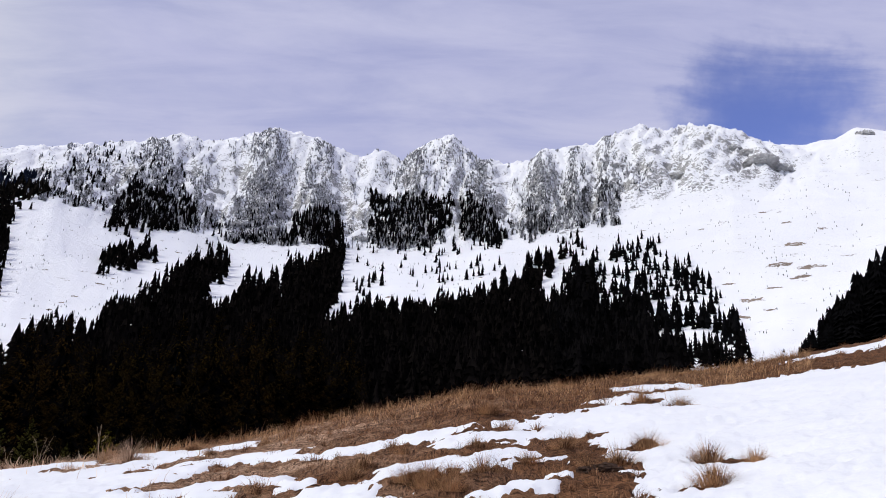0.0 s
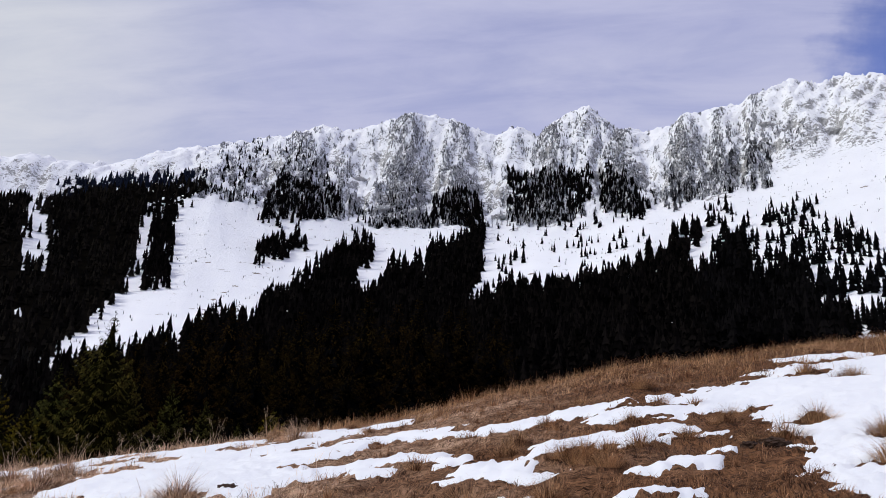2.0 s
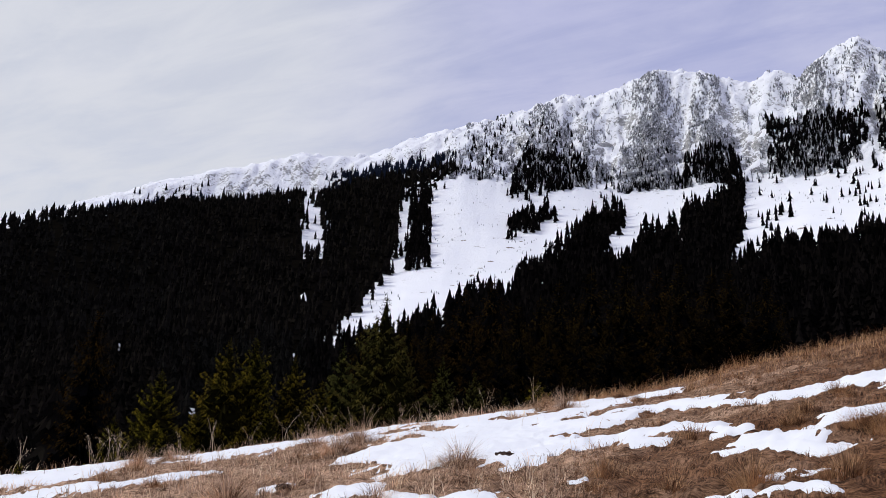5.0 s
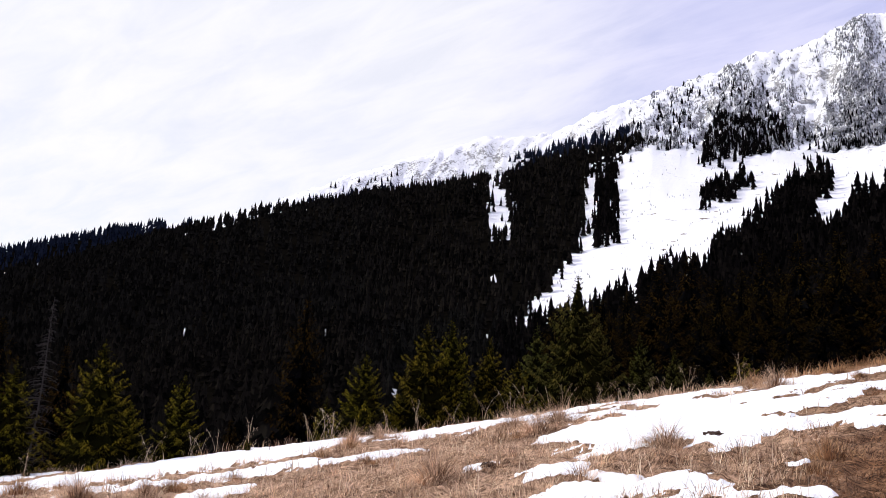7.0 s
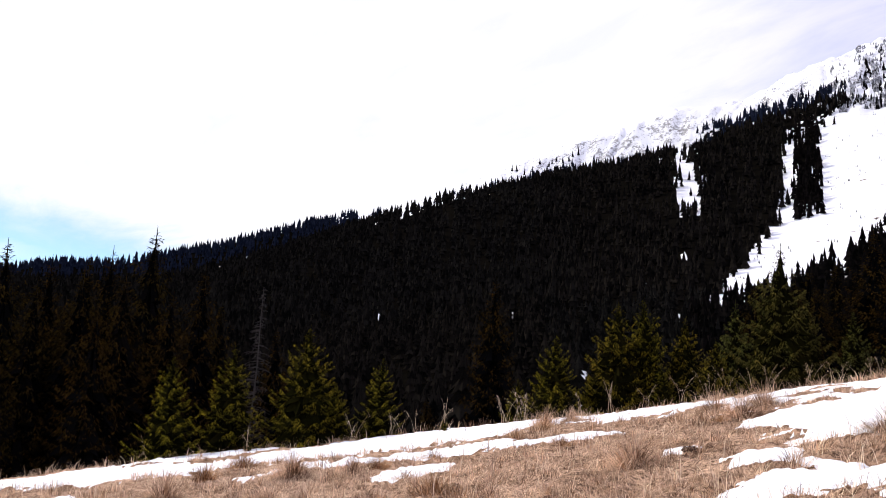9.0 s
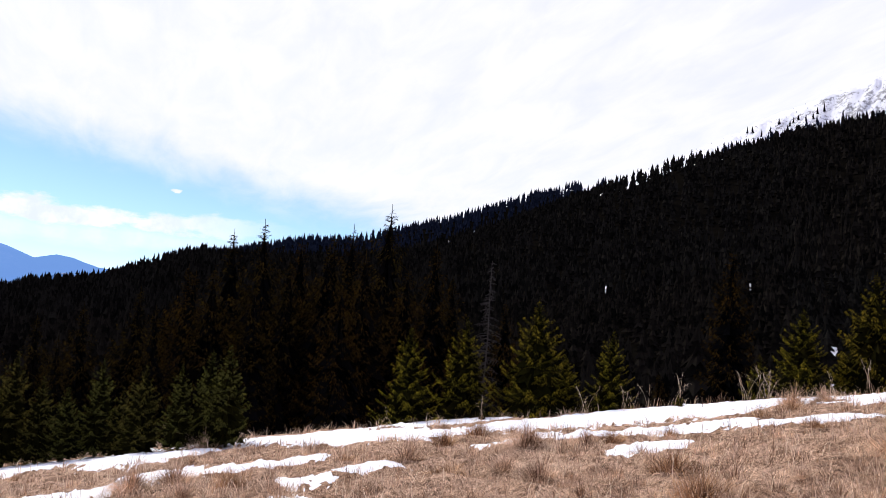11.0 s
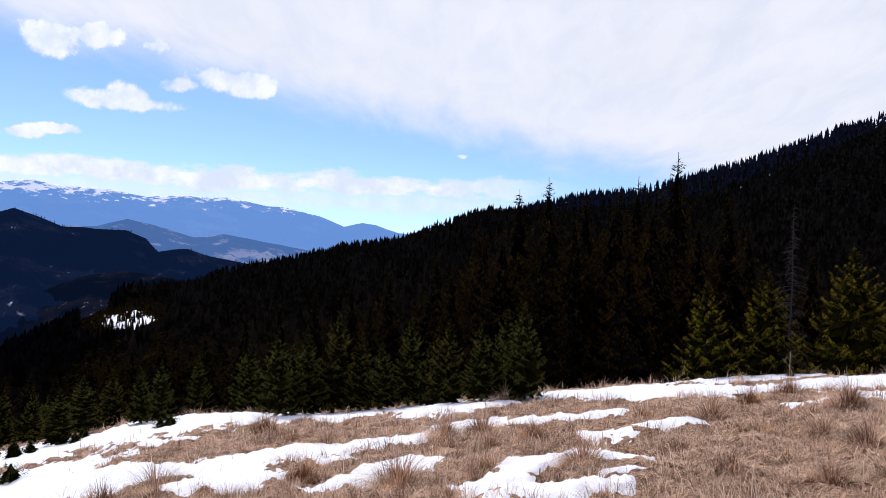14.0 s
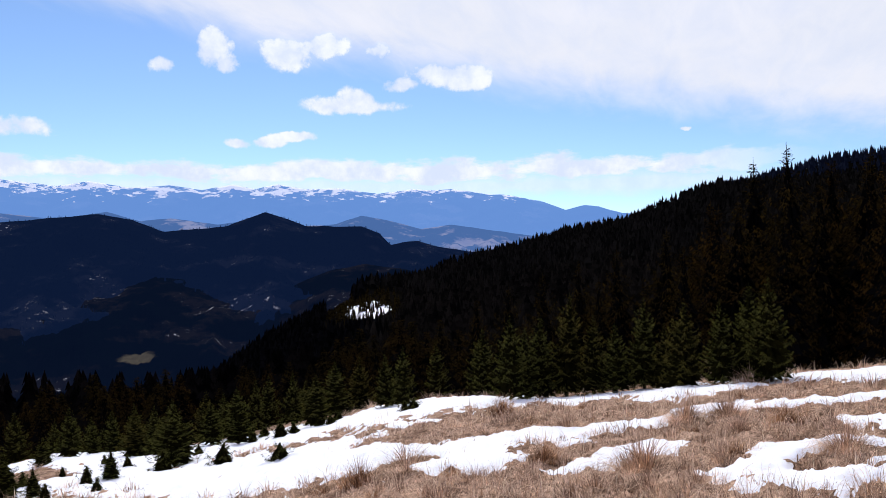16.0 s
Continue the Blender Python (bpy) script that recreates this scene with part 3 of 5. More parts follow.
# snowy gaps among the trees: bearing, rise, half width, half height in degrees
GAPS = [(50.3, 4.5, 0.31, 0.37), (46.5, 4.6, 0.31, 0.25), (59.7, 4.1, 0.09, 0.4), (38.7, 8.9, 0.25, 0.37), (39, 4.6, 0.37, 0.5), (45.3, 0.6, 0.5, 0.43), (69, 7.4, 0.19, 0.31), (70.9, 6.6,
        0.25, 0.25), (-3.3, 11, 0.37, 0.19), (-5.4, 10.9, 0.43, 0.37), (-7.4, 10.3, 0.68, 0.37), (-10.1, 9.8, 0.56, 0.37), (-4.3, 14.5, 0.19, 0.31), (8.1, 13.8,
        0.19, 0.56), (14.2, 14.6, 0.25, 0.31), (10.7, 16.2, 0.19, 0.56), (112.1, -3.5, 2.4, 0.75)]
CLEARING = [(109.9, -4.1), (113.7, -4.7), (115.3, -3.5), (112.2, -2.5), (109.6, -2.4)]
SPUR_WOOD = [(112, -16), (112, -2.0), (105, .4), (100, 2.0), (88, 6.0), (76, 9), (67, 11), (63.5, 10.7), (59.3, 11.0), (56.5, 11.9), (54.4, 12.7), (51.3, 13.7), (49.3, 14.1), (46.5, 14.8), (45.5, -2), (45.5, -14)]
LOW_WOOD = [(111, -18), (111, -2.0), (116, -2.5), (124, -5), (142, -6), (142, -19)]
CRAG_WOODS = [[(24.7, 16.7), (23.9, 18.8), (23.3, 20.0), (22.0, 19.6), (20.0, 19.8), (18.9, 19.1), (18.7, 17.6)],
    [(24.6, 13.8), (24.3, 15.2), (23.2, 15.9), (21.2, 16.1), (20.7, 15.4), (22.6, 14.5)],
    [(12.4, 17.9), (11.6, 19.3), (10.4, 20.2), (8.7, 19.8), (7.9, 18.4), (8.6, 17.9)],
    [(31.7, 16.6), (30.2, 17.4), (29.9, 11.9), (31.5, 11.3), (31.7, 11.8)]]
BUTTRESS_WOODS = [[(6.6, 21.7), (4.9, 21.1), (0.3, 21.8), (0.1, 19.4), (1.5, 18.8), (4.0, 18.4), (6.1, 17.5)],
    [(-0.3, 21.7), (-1.8, 21.3), (-3.8, 19.3), (-4.0, 18.4), (-2.6, 18.2), (-0.5, 19.4)],
    [(-5.5, 21.2), (-7.4, 20.2), (-5.8, 18.6), (-5.2, 18.6)],
    [(-8.1, 21.5), (-9.8, 21.9), (-10.2, 20.8), (-8.4, 20.5)],
    [(-10.6, 22.4), (-12.2, 22.5), (-12.3, 21.2), (-10.8, 20.8)]]
FROST_WOODS = [[(5.8, 22.5), (2.9, 24.7), (0.5, 25.6), (-1.8, 23.9), (-3.6, 20.7), (-1.8, 21.9), (0.3, 22.3), (4.1, 21.9)],
    [(28.4, 20.0), (25.9, 21.8), (21.2, 22.8), (18.2, 20.2), (19.1, 19.5), (23.3, 20.2)],
    [(16.2, 18.8), (15.2, 21.6), (12.8, 24.2), (11.8, 22.3), (12.5, 20.2), (13.2, 18.2)],
    [(-5.0, 20.8), (-5.5, 23.5), (-8.0, 23.7), (-9.5, 22.9), (-8.3, 21.5), (-7.0, 20.8)],
    [(-8.3, 21.8), (-9.0, 24.1), (-12.3, 24.5), (-15.9, 23.0), (-15.1, 22.0), (-12.1, 21.9), (-10.6, 21.3)]]
KNOLL_TREES = [(-9.6, 17.0), (-12.1, 18.2), (-14.0, 18.6), (-16.1, 17.3), (-17.8, 16.0), (-19.6, 13.6), (-20.4, 10.6), (-20.2, 9.0), (-15.6, 9.0), (-14.4, 13.4), (-12.6, 14.2), (-10.6, 15.2)]
OPEN_WOODS = [[(32.1, 17.2), (32.2, 19.4), (28.8, 19.9), (24.9, 20.4), (24.7, 18.7), (28.9, 18.2), (30.2, 17.3)],
    [(4.8, 17.0), (1.5, 18.8), (-3.8, 18.0), (-3.4, 16.4), (1.5, 14.9)],
    [(7.2, 14.1), (6.9, 16.5), (5.2, 17.4), (4.8, 15.4), (6.0, 14.6)],
    [(12.6, 15.8), (12.3, 17.1), (9.8, 17.5), (9.7, 16.8)],
    [(28.4, 20.0), (25.9, 21.8), (21.2, 22.8), (18.2, 20.2), (19.1, 19.5), (23.3, 20.2)],
    [(39.6, 16), (36, 17.2), (36, 12), (38.8, 11.3)], [(53, 13.9), (50, 15.0), (46.5, 16.0), (45, 16.2), (45, 15.6), (50, 14.3)], [(32.6, 17.2), (31.2, 17.5), (31.3, 11.4), (32.5, 11.8)]]


def in_gap(a, up, below=0.0):
    hit = np.zeros(np.shape(a), bool)
    a, up = a + 0.35 * waves(a * 2.2, up * 2.2, 4, 0.65, seed=64), up + 0.35 * waves(a * 2.2, up * 2.2, 4, 0.65, seed=65)
    for at, rise, wide, high in GAPS:
        hit |= np.abs((a - at) / wide) ** 2 + np.abs((up - rise + below / 2) / (high + below / 2)) ** 2 < 1
    return hit


def build_ground():
    a, r = np.meshgrid(AZ, RR)
    faces = grid_faces(len(RR), len(AZ), closed=True)
    fa, fr = a.ravel()[faces[:, 0]], r.ravel()[faces[:, 0]]
    far = along(BROW_FAR, fa)
    rise = np.degrees(np.arctan2(HEIGHT.ravel()[faces[:, 0]] - EYE, fr))

    def among(x, y):
        return np.logical_or.reduce([inside(poly, x, y) for poly in (VALLEY_WOOD, KNOLL_WOOD, WEST_WOOD, SPUR_WOOD, *CRAG_WOODS[2:])])
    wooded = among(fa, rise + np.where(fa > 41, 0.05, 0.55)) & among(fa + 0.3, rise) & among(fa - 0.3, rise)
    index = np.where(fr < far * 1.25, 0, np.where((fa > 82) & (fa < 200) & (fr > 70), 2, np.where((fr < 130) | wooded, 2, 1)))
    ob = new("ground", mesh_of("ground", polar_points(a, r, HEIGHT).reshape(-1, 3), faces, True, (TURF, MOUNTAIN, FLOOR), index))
    return tagged(ob, "sloping alpine meadow, wooded valley and steep snowy mountainside", "ground", kind="structure")


build_ground()


def snow_gaps():
    """Snow on the forest floor where the trees stand apart."""
    reach = np.arange(150.0, 1400, 3)
    for k, (at, rise, wide, high) in enumerate(GAPS):
        turn = np.linspace(0, 2 * math.pi, 36, endpoint=False)
        edge = 1 + 0.6 * waves(np.cos(turn) * 1.3 + 9 * k, np.sin(turn) * 1.3, 3, 0.5, seed=66)
        verts, faces = [], []
        for ring, share in enumerate((0.02, 0.35, 0.7, 1.0)):
            for t, e in zip(turn, edge):
                a, up = at + wide * share * e * math.cos(t), rise + high * share * e * math.sin(t)
                slope = np.degrees(np.arctan2(ground_at(np.full_like(reach, a), reach) - EYE, reach))
                r = float(reach[np.argmax(slope > up) if (slope > up).any() else np.argmax(slope)])
                verts.append((-r * math.sin(radians(a)), r * math.cos(radians(a)), float(ground_at(a, r)) + 0.6 - 1.2 * share ** 4))
        for ring in range(3):
            for i in range(36):
                j = (i + 1) % 36
                faces.append((ring * 36 + i, ring * 36 + j, ring * 36 + 36 + j, ring * 36 + 36 + i))
        ob = new("snow_patch", mesh_of("snow_patch", verts, faces, True, (SNOW,)))
        tagged(ob, "patch of snow on the forest floor between spruces", "snow", "snow gaps in the forest")


snow_gaps()


# ------------------------------------------------------------------ snow on the meadow
# drifts that lie in long tongues along the slope: both ends and half the width, in metres
DRIFTS_EAST = [(-8.9, 16.5, -8.5, 18.3, 1.33), (-9.3, 19.6, -7.6, 18.9, 0.67), (-7, 14.8, -5.8, 15.6, 1.2), (-6.2, 15.9, -5.6, 18.3, 1.06), (-5.7, 18.9, -4.5, 19, 1.1),
    (-7, 13.5, -6, 14.1, 0.68), (-6.4, 12.6, -5.2, 13, 0.89), (-5.2, 12.5, -4.3, 13.5, 0.54), (-5.6, 14, -4.2, 14.5, 0.75), (-4, 15, -2.2, 14.1, 0.31), (-2.6, 14.2, -2,
    13.7, 0.12), (-1.9, 13.5, -0.2, 14.1, 0.43), (-0.2, 14.2, 0.3, 14.4, 0.34), (-3.4, 11.7, -2.7, 12.1, 0.46), (-2.8, 12.1, -1.9, 11.1, 0.12), (-3.3, 11.2, -2.8, 11.2,
    0.2), (-4.6, 11.9, -3.6, 11.5, 0.34), (-1.6, 10.1, 0.1, 9.8, 0.51), (-1.2, 10.7, -0.5, 10.9, 0.54)]
DRIFTS_EAST_INNER = [(-0.6, 10.7, 0.1, 11.2, 0.41), (0.1, 12.8, 2.5, 13.7, 0.73), (2.2, 15.2, 5.6, 13.8, 1.89), (3.4, 12.4, 5.7, 10.7, 2.58), (6.3, 18.6, 7.8, 14, 2.17),
    (3.2, 9, 4.2, 7.8, 1.5), (3.5, 18, 4.6, 18.5, 0.72), (4.5, 21.4, 6, 22.2, 0.74), (13.4, 27.5, 14.3, 26.1, 2.87), (0.1, 10, 0.5, 10.4, 0.19), (1.2, 10.8, 1.5, 11.1,
    0.17), (0.7, 9, 1, 9, 0.25), (1.1, 9.6, 1.3, 9.6, 0.16), (0.4, 8.6, 0.6, 8.7, 0.12)]
DRIFTS_NORTH = [(-14.6, 16.1, -11.5, 15.8, 0.9), (-9.9, 18.8, -7.6, 18.8, 0.98), (-7.8, 18.2, -5.7, 18.6, 1.12), (-10.4, 14, -8.9, 14.7, 0.94), (-8.7, 14.5, -6.9, 14.3,
    0.53), (-7.7, 15.5, -5.5, 15.2, 0.87), (-7.9, 11.6, -7, 12, 0.58), (-7.2, 12.1, -5.8, 12.6, 1.24), (-5.7, 11, -4.4, 11.1, 1.04), (-6, 13.1, -4.7, 13.7, 0.9), (-4.5,
    11.4, -3.8, 11.6, 0.53)]
DRIFTS_MIDDLE = [(-8.3, 20.5, -4.4, 18.9, 0.76), (-4.6, 15.8, -2.6, 14.8, 0.56), (-2.3, 10.8, -1.7, 11, 0.22), (-1.9, 13.8, -0, 13.6, 0.32), (-0, 13.6, 0.3, 13.7, 0.19),
    (0.9, 14.8, 1.3, 15.1, 0.19), (-1.4, 9.8, -0, 10.3, 0.42), (-0.3, 10.5, 1.2, 11.8, 0.34), (-1.8, 9.8, -0.5, 9.2, 0.24), (0.1, 9.8, 0.9, 10.8, 0.2), (-3.3, 11.9, -2.4,
    11.8, 0.4), (-1.4, 8.3, -0.4, 8.2, 0.21), (-1.6, 7.8, -0.8, 7.4, 0.16), (-0, 7.4, 0.6, 7.7, 0.24), (0.3, 8.7, 0.7, 8.8, 0.17)]
DRIFTS_NORTHWEST = [(-23, 7.2, -24.1, 9.4, 1.34), (-17.9, 6.2, -18.4, 8.8, 0.96), (-19.2, 8.7, -17.4, 11.7, 1.69), (-19.3, 10.5, -15.8, 12.8, 1.27), (-17.9, 12.8, -14.6,
    14.3, 1.08), (-15.1, 7.7, -14.5, 9.7, 0.5), (-14.8, 9.4, -13.1, 10.6, 0.73), (-12.3, 9.7, -11.4, 11.7, 0.47), (-12.5, 7.6, -12, 8.4, 0.66), (-13.8, 14.2, -12, 16.6,
    1.07), (-11.4, 15.8, -10.8, 19.6, 0.57), (-10.2, 13.9, -9.6, 13.9, 0.78), (-7.8, 11.6, -7.1, 12.7, 0.73), (-6.8, 12.1, -5.6, 12.3, 1.61), (-5.4, 11.5, -4.8, 12.7,
    0.72), (-4.9, 10.2, -4.4, 10.5, 0.59), (-6.2, 9.8, -5, 10.2, 0.39), (-7.7, 9.3, -7.5, 9.4, 0.36), (-6.2, 8.5, -5.7, 8.8, 0.42)]
DRIFTS_NORTHWEST_INNER = [(-5.3, 8.5, -4.7, 8.3, 0.12), (-5.3, 7.3, -3.8, 7.9, 0.41), (-3.6, 7.3, -2.4, 7.6, 0.26), (-3, 8.7, -2.8, 8.9, 0.12)]
DRIFTS_WEST = [(-21.3, -11.4, -22, -10.9, 1.07), (-23.3, -11.8, -22.5, -10.3, 0.69), (-24.2, -11.9, -26.1, -11.4, 1.85), (-26.8, -11, -28.1, -9.7, 3.25), (-23.9, -8.9,
    -25, -6.7, 4.08), (-23.1, -6.3, -26.1, -4.7, 1.29), (-22.4, -5.1, -25.3, -2.4, 0.98), (-23.3, -3.2, -23.6, -0.1, 1.82), (-19.1, -7, -18.1, -5.6, 0.29), (-18.1, -9.1,
    -18.6, -8.4, 1.08), (-15.9, -8.5, -14.6, -6.2, 0.83), (-16.4, -8, -13.3, -4.5, 0.36), (-13.4, -5.8, -12.5, -2.8, 0.72), (-11.4, -3.8, -11.4, -2.4, 0.67), (-13.6,
    -3.5, -14.4, -2.3, 0.66), (-14.7, -2.7, -14.7, -0.1, 0.52), (-13, -2.1, -13.4, -1.7, 0.26), (-13.4, -6.3, -11.7, -4.3, 0.27), (-10.7, -1.6, -11.9, -0.3, 0.41)]
DRIFTS_WEST_INNER = [(-23.1, 3.2, -20.6, 5.2, 1.8), (-20.6, 5.2, -18.8, 6.3, 1.2), (-18.6, 6.2, -19.1, 8.4, 0.9), (-19.3, 8.5, -19.4, 10.4, 1.2), (-20, 10.7, -17.9, 12.8, 1.3),
    (-21, -0.7, -20.4, 1, 1.46), (-23.1, 1.6, -23.4, 3.7, 1.63), (-24.6, 2.2, -20.5, 5.3, 1.02), (-19.2, 3.9, -18, 7.4, 1), (-18.7, 7.4, -19.9, 10.3,
    0.61), (-15.8, -0.1, -15.8, 0.9, 0.87), (-15.2, 0.7, -15.5, 3.2, 0.42), (-13.4, 3.1, -13.6, 4.2, 0.31), (-14.7, 5.8, -14.9, 6.8, 0.29), (-15.3, 7.1, -15.9, 8.2,
    0.19), (-12.5, 2, -12.5, 2.6, 0.47), (-10.6, 0.8, -10.8, 1.1, 0.21), (-9.2, 0.2, -9.9, 1.1, 0.29), (-10.1, 0.9, -10.5, 2, 0.57), (-9, 0.5, -8.4, 1.5, 0.44), (-9.2,
    1.7, -9.4, 2, 0.13)]
DRIFTS_SOUTHWEST = [(-26.1, -23.6, -30.1, -23.4, 3.86), (-17.5, -15.9, -17.2, -11.3, 2.56), (-33.1, -31.5, -33.7, -27.4, 4.19), (-22.5, -18.1, -24.3, -16.6, 3.21),
    (-24.4, -15.9, -23.6, -12.7, 2.01), (-34, -22.3, -27.4, -15.1, 0.8), (-29, -16.7, -27.2, -13.1, 2.44), (-15.9, -11.2, -13, -5.6, 1.21), (-14.7, -11.2, -13.5, -7.8,
    0.67), (-18.7, -11.4, -16.3, -7.2, 1.09), (-18.4, -12.3, -13.1, -5.3, 0.64)]
# bearing and distance of the big tussocks
TUFTS_EAST = [(-11.3, 10.6), (-16.9, 10.2), (-19.8, 10.1), (-17.2, 8.8), (-7.8, 11.8), (-2.7, 16.1), (-2.0, 12.2), (2.5, 10.0), (-2.5, 9.9), (-13.3, 11.6), (-15.6, 16.8), (-13.1, 18.1),
              (46.1, 20.7), (47.9, 19.9), (6.1, 10.9), (1.0, 9.9), (-2.9, 15.9), (3.4, 8.0), (8.7, 8.1), (5.4, 11.8), (-0.3, 9.1), (16.5, 20.3), (34.0, 16.7)]
TUFTS_WEST = [(59.1, 15.6), (64.4, 15.1), (60.7, 15.2), (70.3, 16.4), (42.1, 11.3), (35.4, 15.2), (21.5, 19.8), (27.2, 11.4), (20.3, 18.3), (48.0, 18.6), (36.9, 16.7), (64.6, 15.1),
              (68.0, 18.6), (66.0, 12.2), (63.7, 10.9), (53.5, 9.2), (90.3, 14.2), (65.8, 9.0), (55.2, 11.4), (87.1, 12.4), (72.6, 14.4), (99.7, 11.5), (93.2, 10.1), (87.7, 13.9),
              (84.2, 12.9), (98.1, 15.2), (80.9, 9.9), (112.4, 11.8), (86.2, 21.7), (109.2, 12.4), (102.5, 18.8)]


def snow_level(a, r):
    """Height of the snow over the even slope; where hummocks rise through it the grass is bare."""
    shape = np.shape(a)
    a, r = np.ravel(a), np.ravel(r)
    x, y = -r * np.sin(np.radians(a)), r * np.cos(np.radians(a))
    u, v = x * 0.9 + y * 0.44, y * 0.9 - x * 0.44
    x, y = x + 0.32 * waves(x * 0.6, y * 0.6, 4, 0.65, seed=45), y + 0.28 * waves(x * 0.7, y * 0.7, 4, 0.65, seed=46)
    cover = np.full(len(a), -1.0)
    for x1, y1, x2, y2, half in DRIFTS_EAST + DRIFTS_EAST_INNER + DRIFTS_NORTH + DRIFTS_MIDDLE + DRIFTS_NORTHWEST + DRIFTS_NORTHWEST_INNER + DRIFTS_WEST + DRIFTS_WEST_INNER + DRIFTS_SOUTHWEST:
        long = math.hypot(x2 - x1, y2 - y1)
        dx, dy = (x2 - x1) / long, (y2 - y1) / long
        t = (x - x1) * dx + (y - y1) * dy
        side = ((x - x1) * dy - (y - y1) * dx) / (half * (0.95 if y1 > abs(x1) * 2 else 1.2))
        over = np.abs(t - long / 2) / (long / 2 + half * 0.4)
        cover = np.maximum(cover, 1 - np.sqrt(side**2 + np.clip(over, 0, 9) ** 6))
    for ta, tr in TUFTS_EAST + TUFTS_WEST:
        tx, ty = -tr * math.sin(radians(ta)), tr * math.cos(radians(ta))
        cover -= 1.9 * np.exp(-((x - tx) ** 2 + (y - ty) ** 2) / 0.10)
    cover += 0.30 * waves(u * 0.5, v * 1.7, 4, 0.62, seed=41) + 0.34 * waves(u * 2.4, v * 5.5, 4, 0.68, seed=42) + 0.24 * waves(u * 7.0, v * 12.0, 3, 0.7, seed=43) + 0.02 + np.interp(a, [116, 124], [0, 0.2]) * np.clip((r - 18) / 6, 0, 1) + 0.8 * np.clip(1 - np.abs(r / along(BROW_FAR, a) - 1.0) / 0.16, 0, 1) * np.interp(a, [25, 34, 112, 118], [0, 1, 1, 0]) + 0.9 * np.clip((-10.5 - a) / 6, 0, 1) * np.clip((25 - r) / 5, 0, 1) * np.clip((r - 5) / 3, 0, 1)
    return np.where(cover > 0, 0.042 * np.tanh(cover * 3.0) + 0.03 * np.maximum(cover - 0.45, 0), np.maximum(0.09 * cover, -0.3)).reshape(shape)


def snow_cover(a, r):
    """How deep the snow lies, below nought where the grass is bare."""
    return snow_level(a, r) - 0.4 * hummocks(a, r)


def build_snow():
    cols = np.where((AZ >= -32) & (AZ <= 140))[0]
    rows = np.where((RR >= 5) & (RR <= 64))[0]
    a, r = np.meshgrid(AZ[cols], RR[rows])
    level = snow_level(a, r)
    lumps_ = hummocks(a, r)
    deep = (level - 0.4 * lumps_).ravel()
    faces = grid_faces(len(rows), len(cols))
    faces = faces[deep[faces].max(1) > -0.012]
    used, faces = np.unique(faces, return_inverse=True)
    points = polar_points(a, r, SMOOTH[np.ix_(rows, cols)] + 0.6 * lumps_ + level).reshape(-1, 3)[used]
    ob = new("snow_sheet", mesh_of("snow_sheet", points, faces.reshape(-1, 4), True, (SNOW,)))
    return tagged(ob, "patchy old snow lying over withered meadow grass", "snow", kind="stuff")


build_snow()


# ------------------------------------------------------------------ far hills
def build_range(name, label, table, distance, depth, foot, mat, rough, seed):
    a = np.arange(table[0][0], table[-1][0], 0.12)
    rows = np.linspace(0, 1, 34)
    aa, k = np.meshgrid(a, rows)
    top = EYE + distance * np.tan(np.radians(along(table, aa)))
    base = EYE + (distance - depth) * np.tan(np.radians(foot))
    side = np.radians(aa) * distance
    r = distance - depth * (1 - k)
    z = base + (top - base) * k**1.15 + rough * (np.sin(k * math.pi) * 1.0 + 0.12) * ridged(side / (rough * 9), r / (rough * 11), 5, 0.55, seed=seed)
    back = polar_points(a, np.full_like(a, distance + depth * 0.35), np.full_like(a, base))
    verts = np.concatenate([polar_points(aa, r, z).reshape(-1, 3), back])
    ob = new(name, mesh_of(name, verts, grid_faces(len(rows) + 1, len(a)), True, (mat,)))
    tagged(ob, label, "hills", kind="structure")
    return aa.ravel(), r.ravel(), z.ravel(), mat


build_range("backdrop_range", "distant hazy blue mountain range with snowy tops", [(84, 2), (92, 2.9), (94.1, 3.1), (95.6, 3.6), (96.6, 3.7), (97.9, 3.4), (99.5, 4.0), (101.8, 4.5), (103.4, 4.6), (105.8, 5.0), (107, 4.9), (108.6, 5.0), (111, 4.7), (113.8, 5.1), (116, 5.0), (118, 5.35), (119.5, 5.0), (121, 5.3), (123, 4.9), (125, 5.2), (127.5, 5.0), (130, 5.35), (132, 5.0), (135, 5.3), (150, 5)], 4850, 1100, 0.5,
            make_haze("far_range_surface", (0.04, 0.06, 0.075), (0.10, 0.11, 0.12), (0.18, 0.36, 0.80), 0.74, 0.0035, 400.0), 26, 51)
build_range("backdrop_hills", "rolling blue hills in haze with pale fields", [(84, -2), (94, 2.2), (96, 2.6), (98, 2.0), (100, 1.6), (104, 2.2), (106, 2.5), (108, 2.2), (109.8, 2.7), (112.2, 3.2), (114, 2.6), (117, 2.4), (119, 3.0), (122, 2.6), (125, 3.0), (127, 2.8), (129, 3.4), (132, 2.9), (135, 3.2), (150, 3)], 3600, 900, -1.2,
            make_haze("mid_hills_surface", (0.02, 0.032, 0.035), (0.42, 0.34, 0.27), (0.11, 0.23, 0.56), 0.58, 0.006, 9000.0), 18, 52)
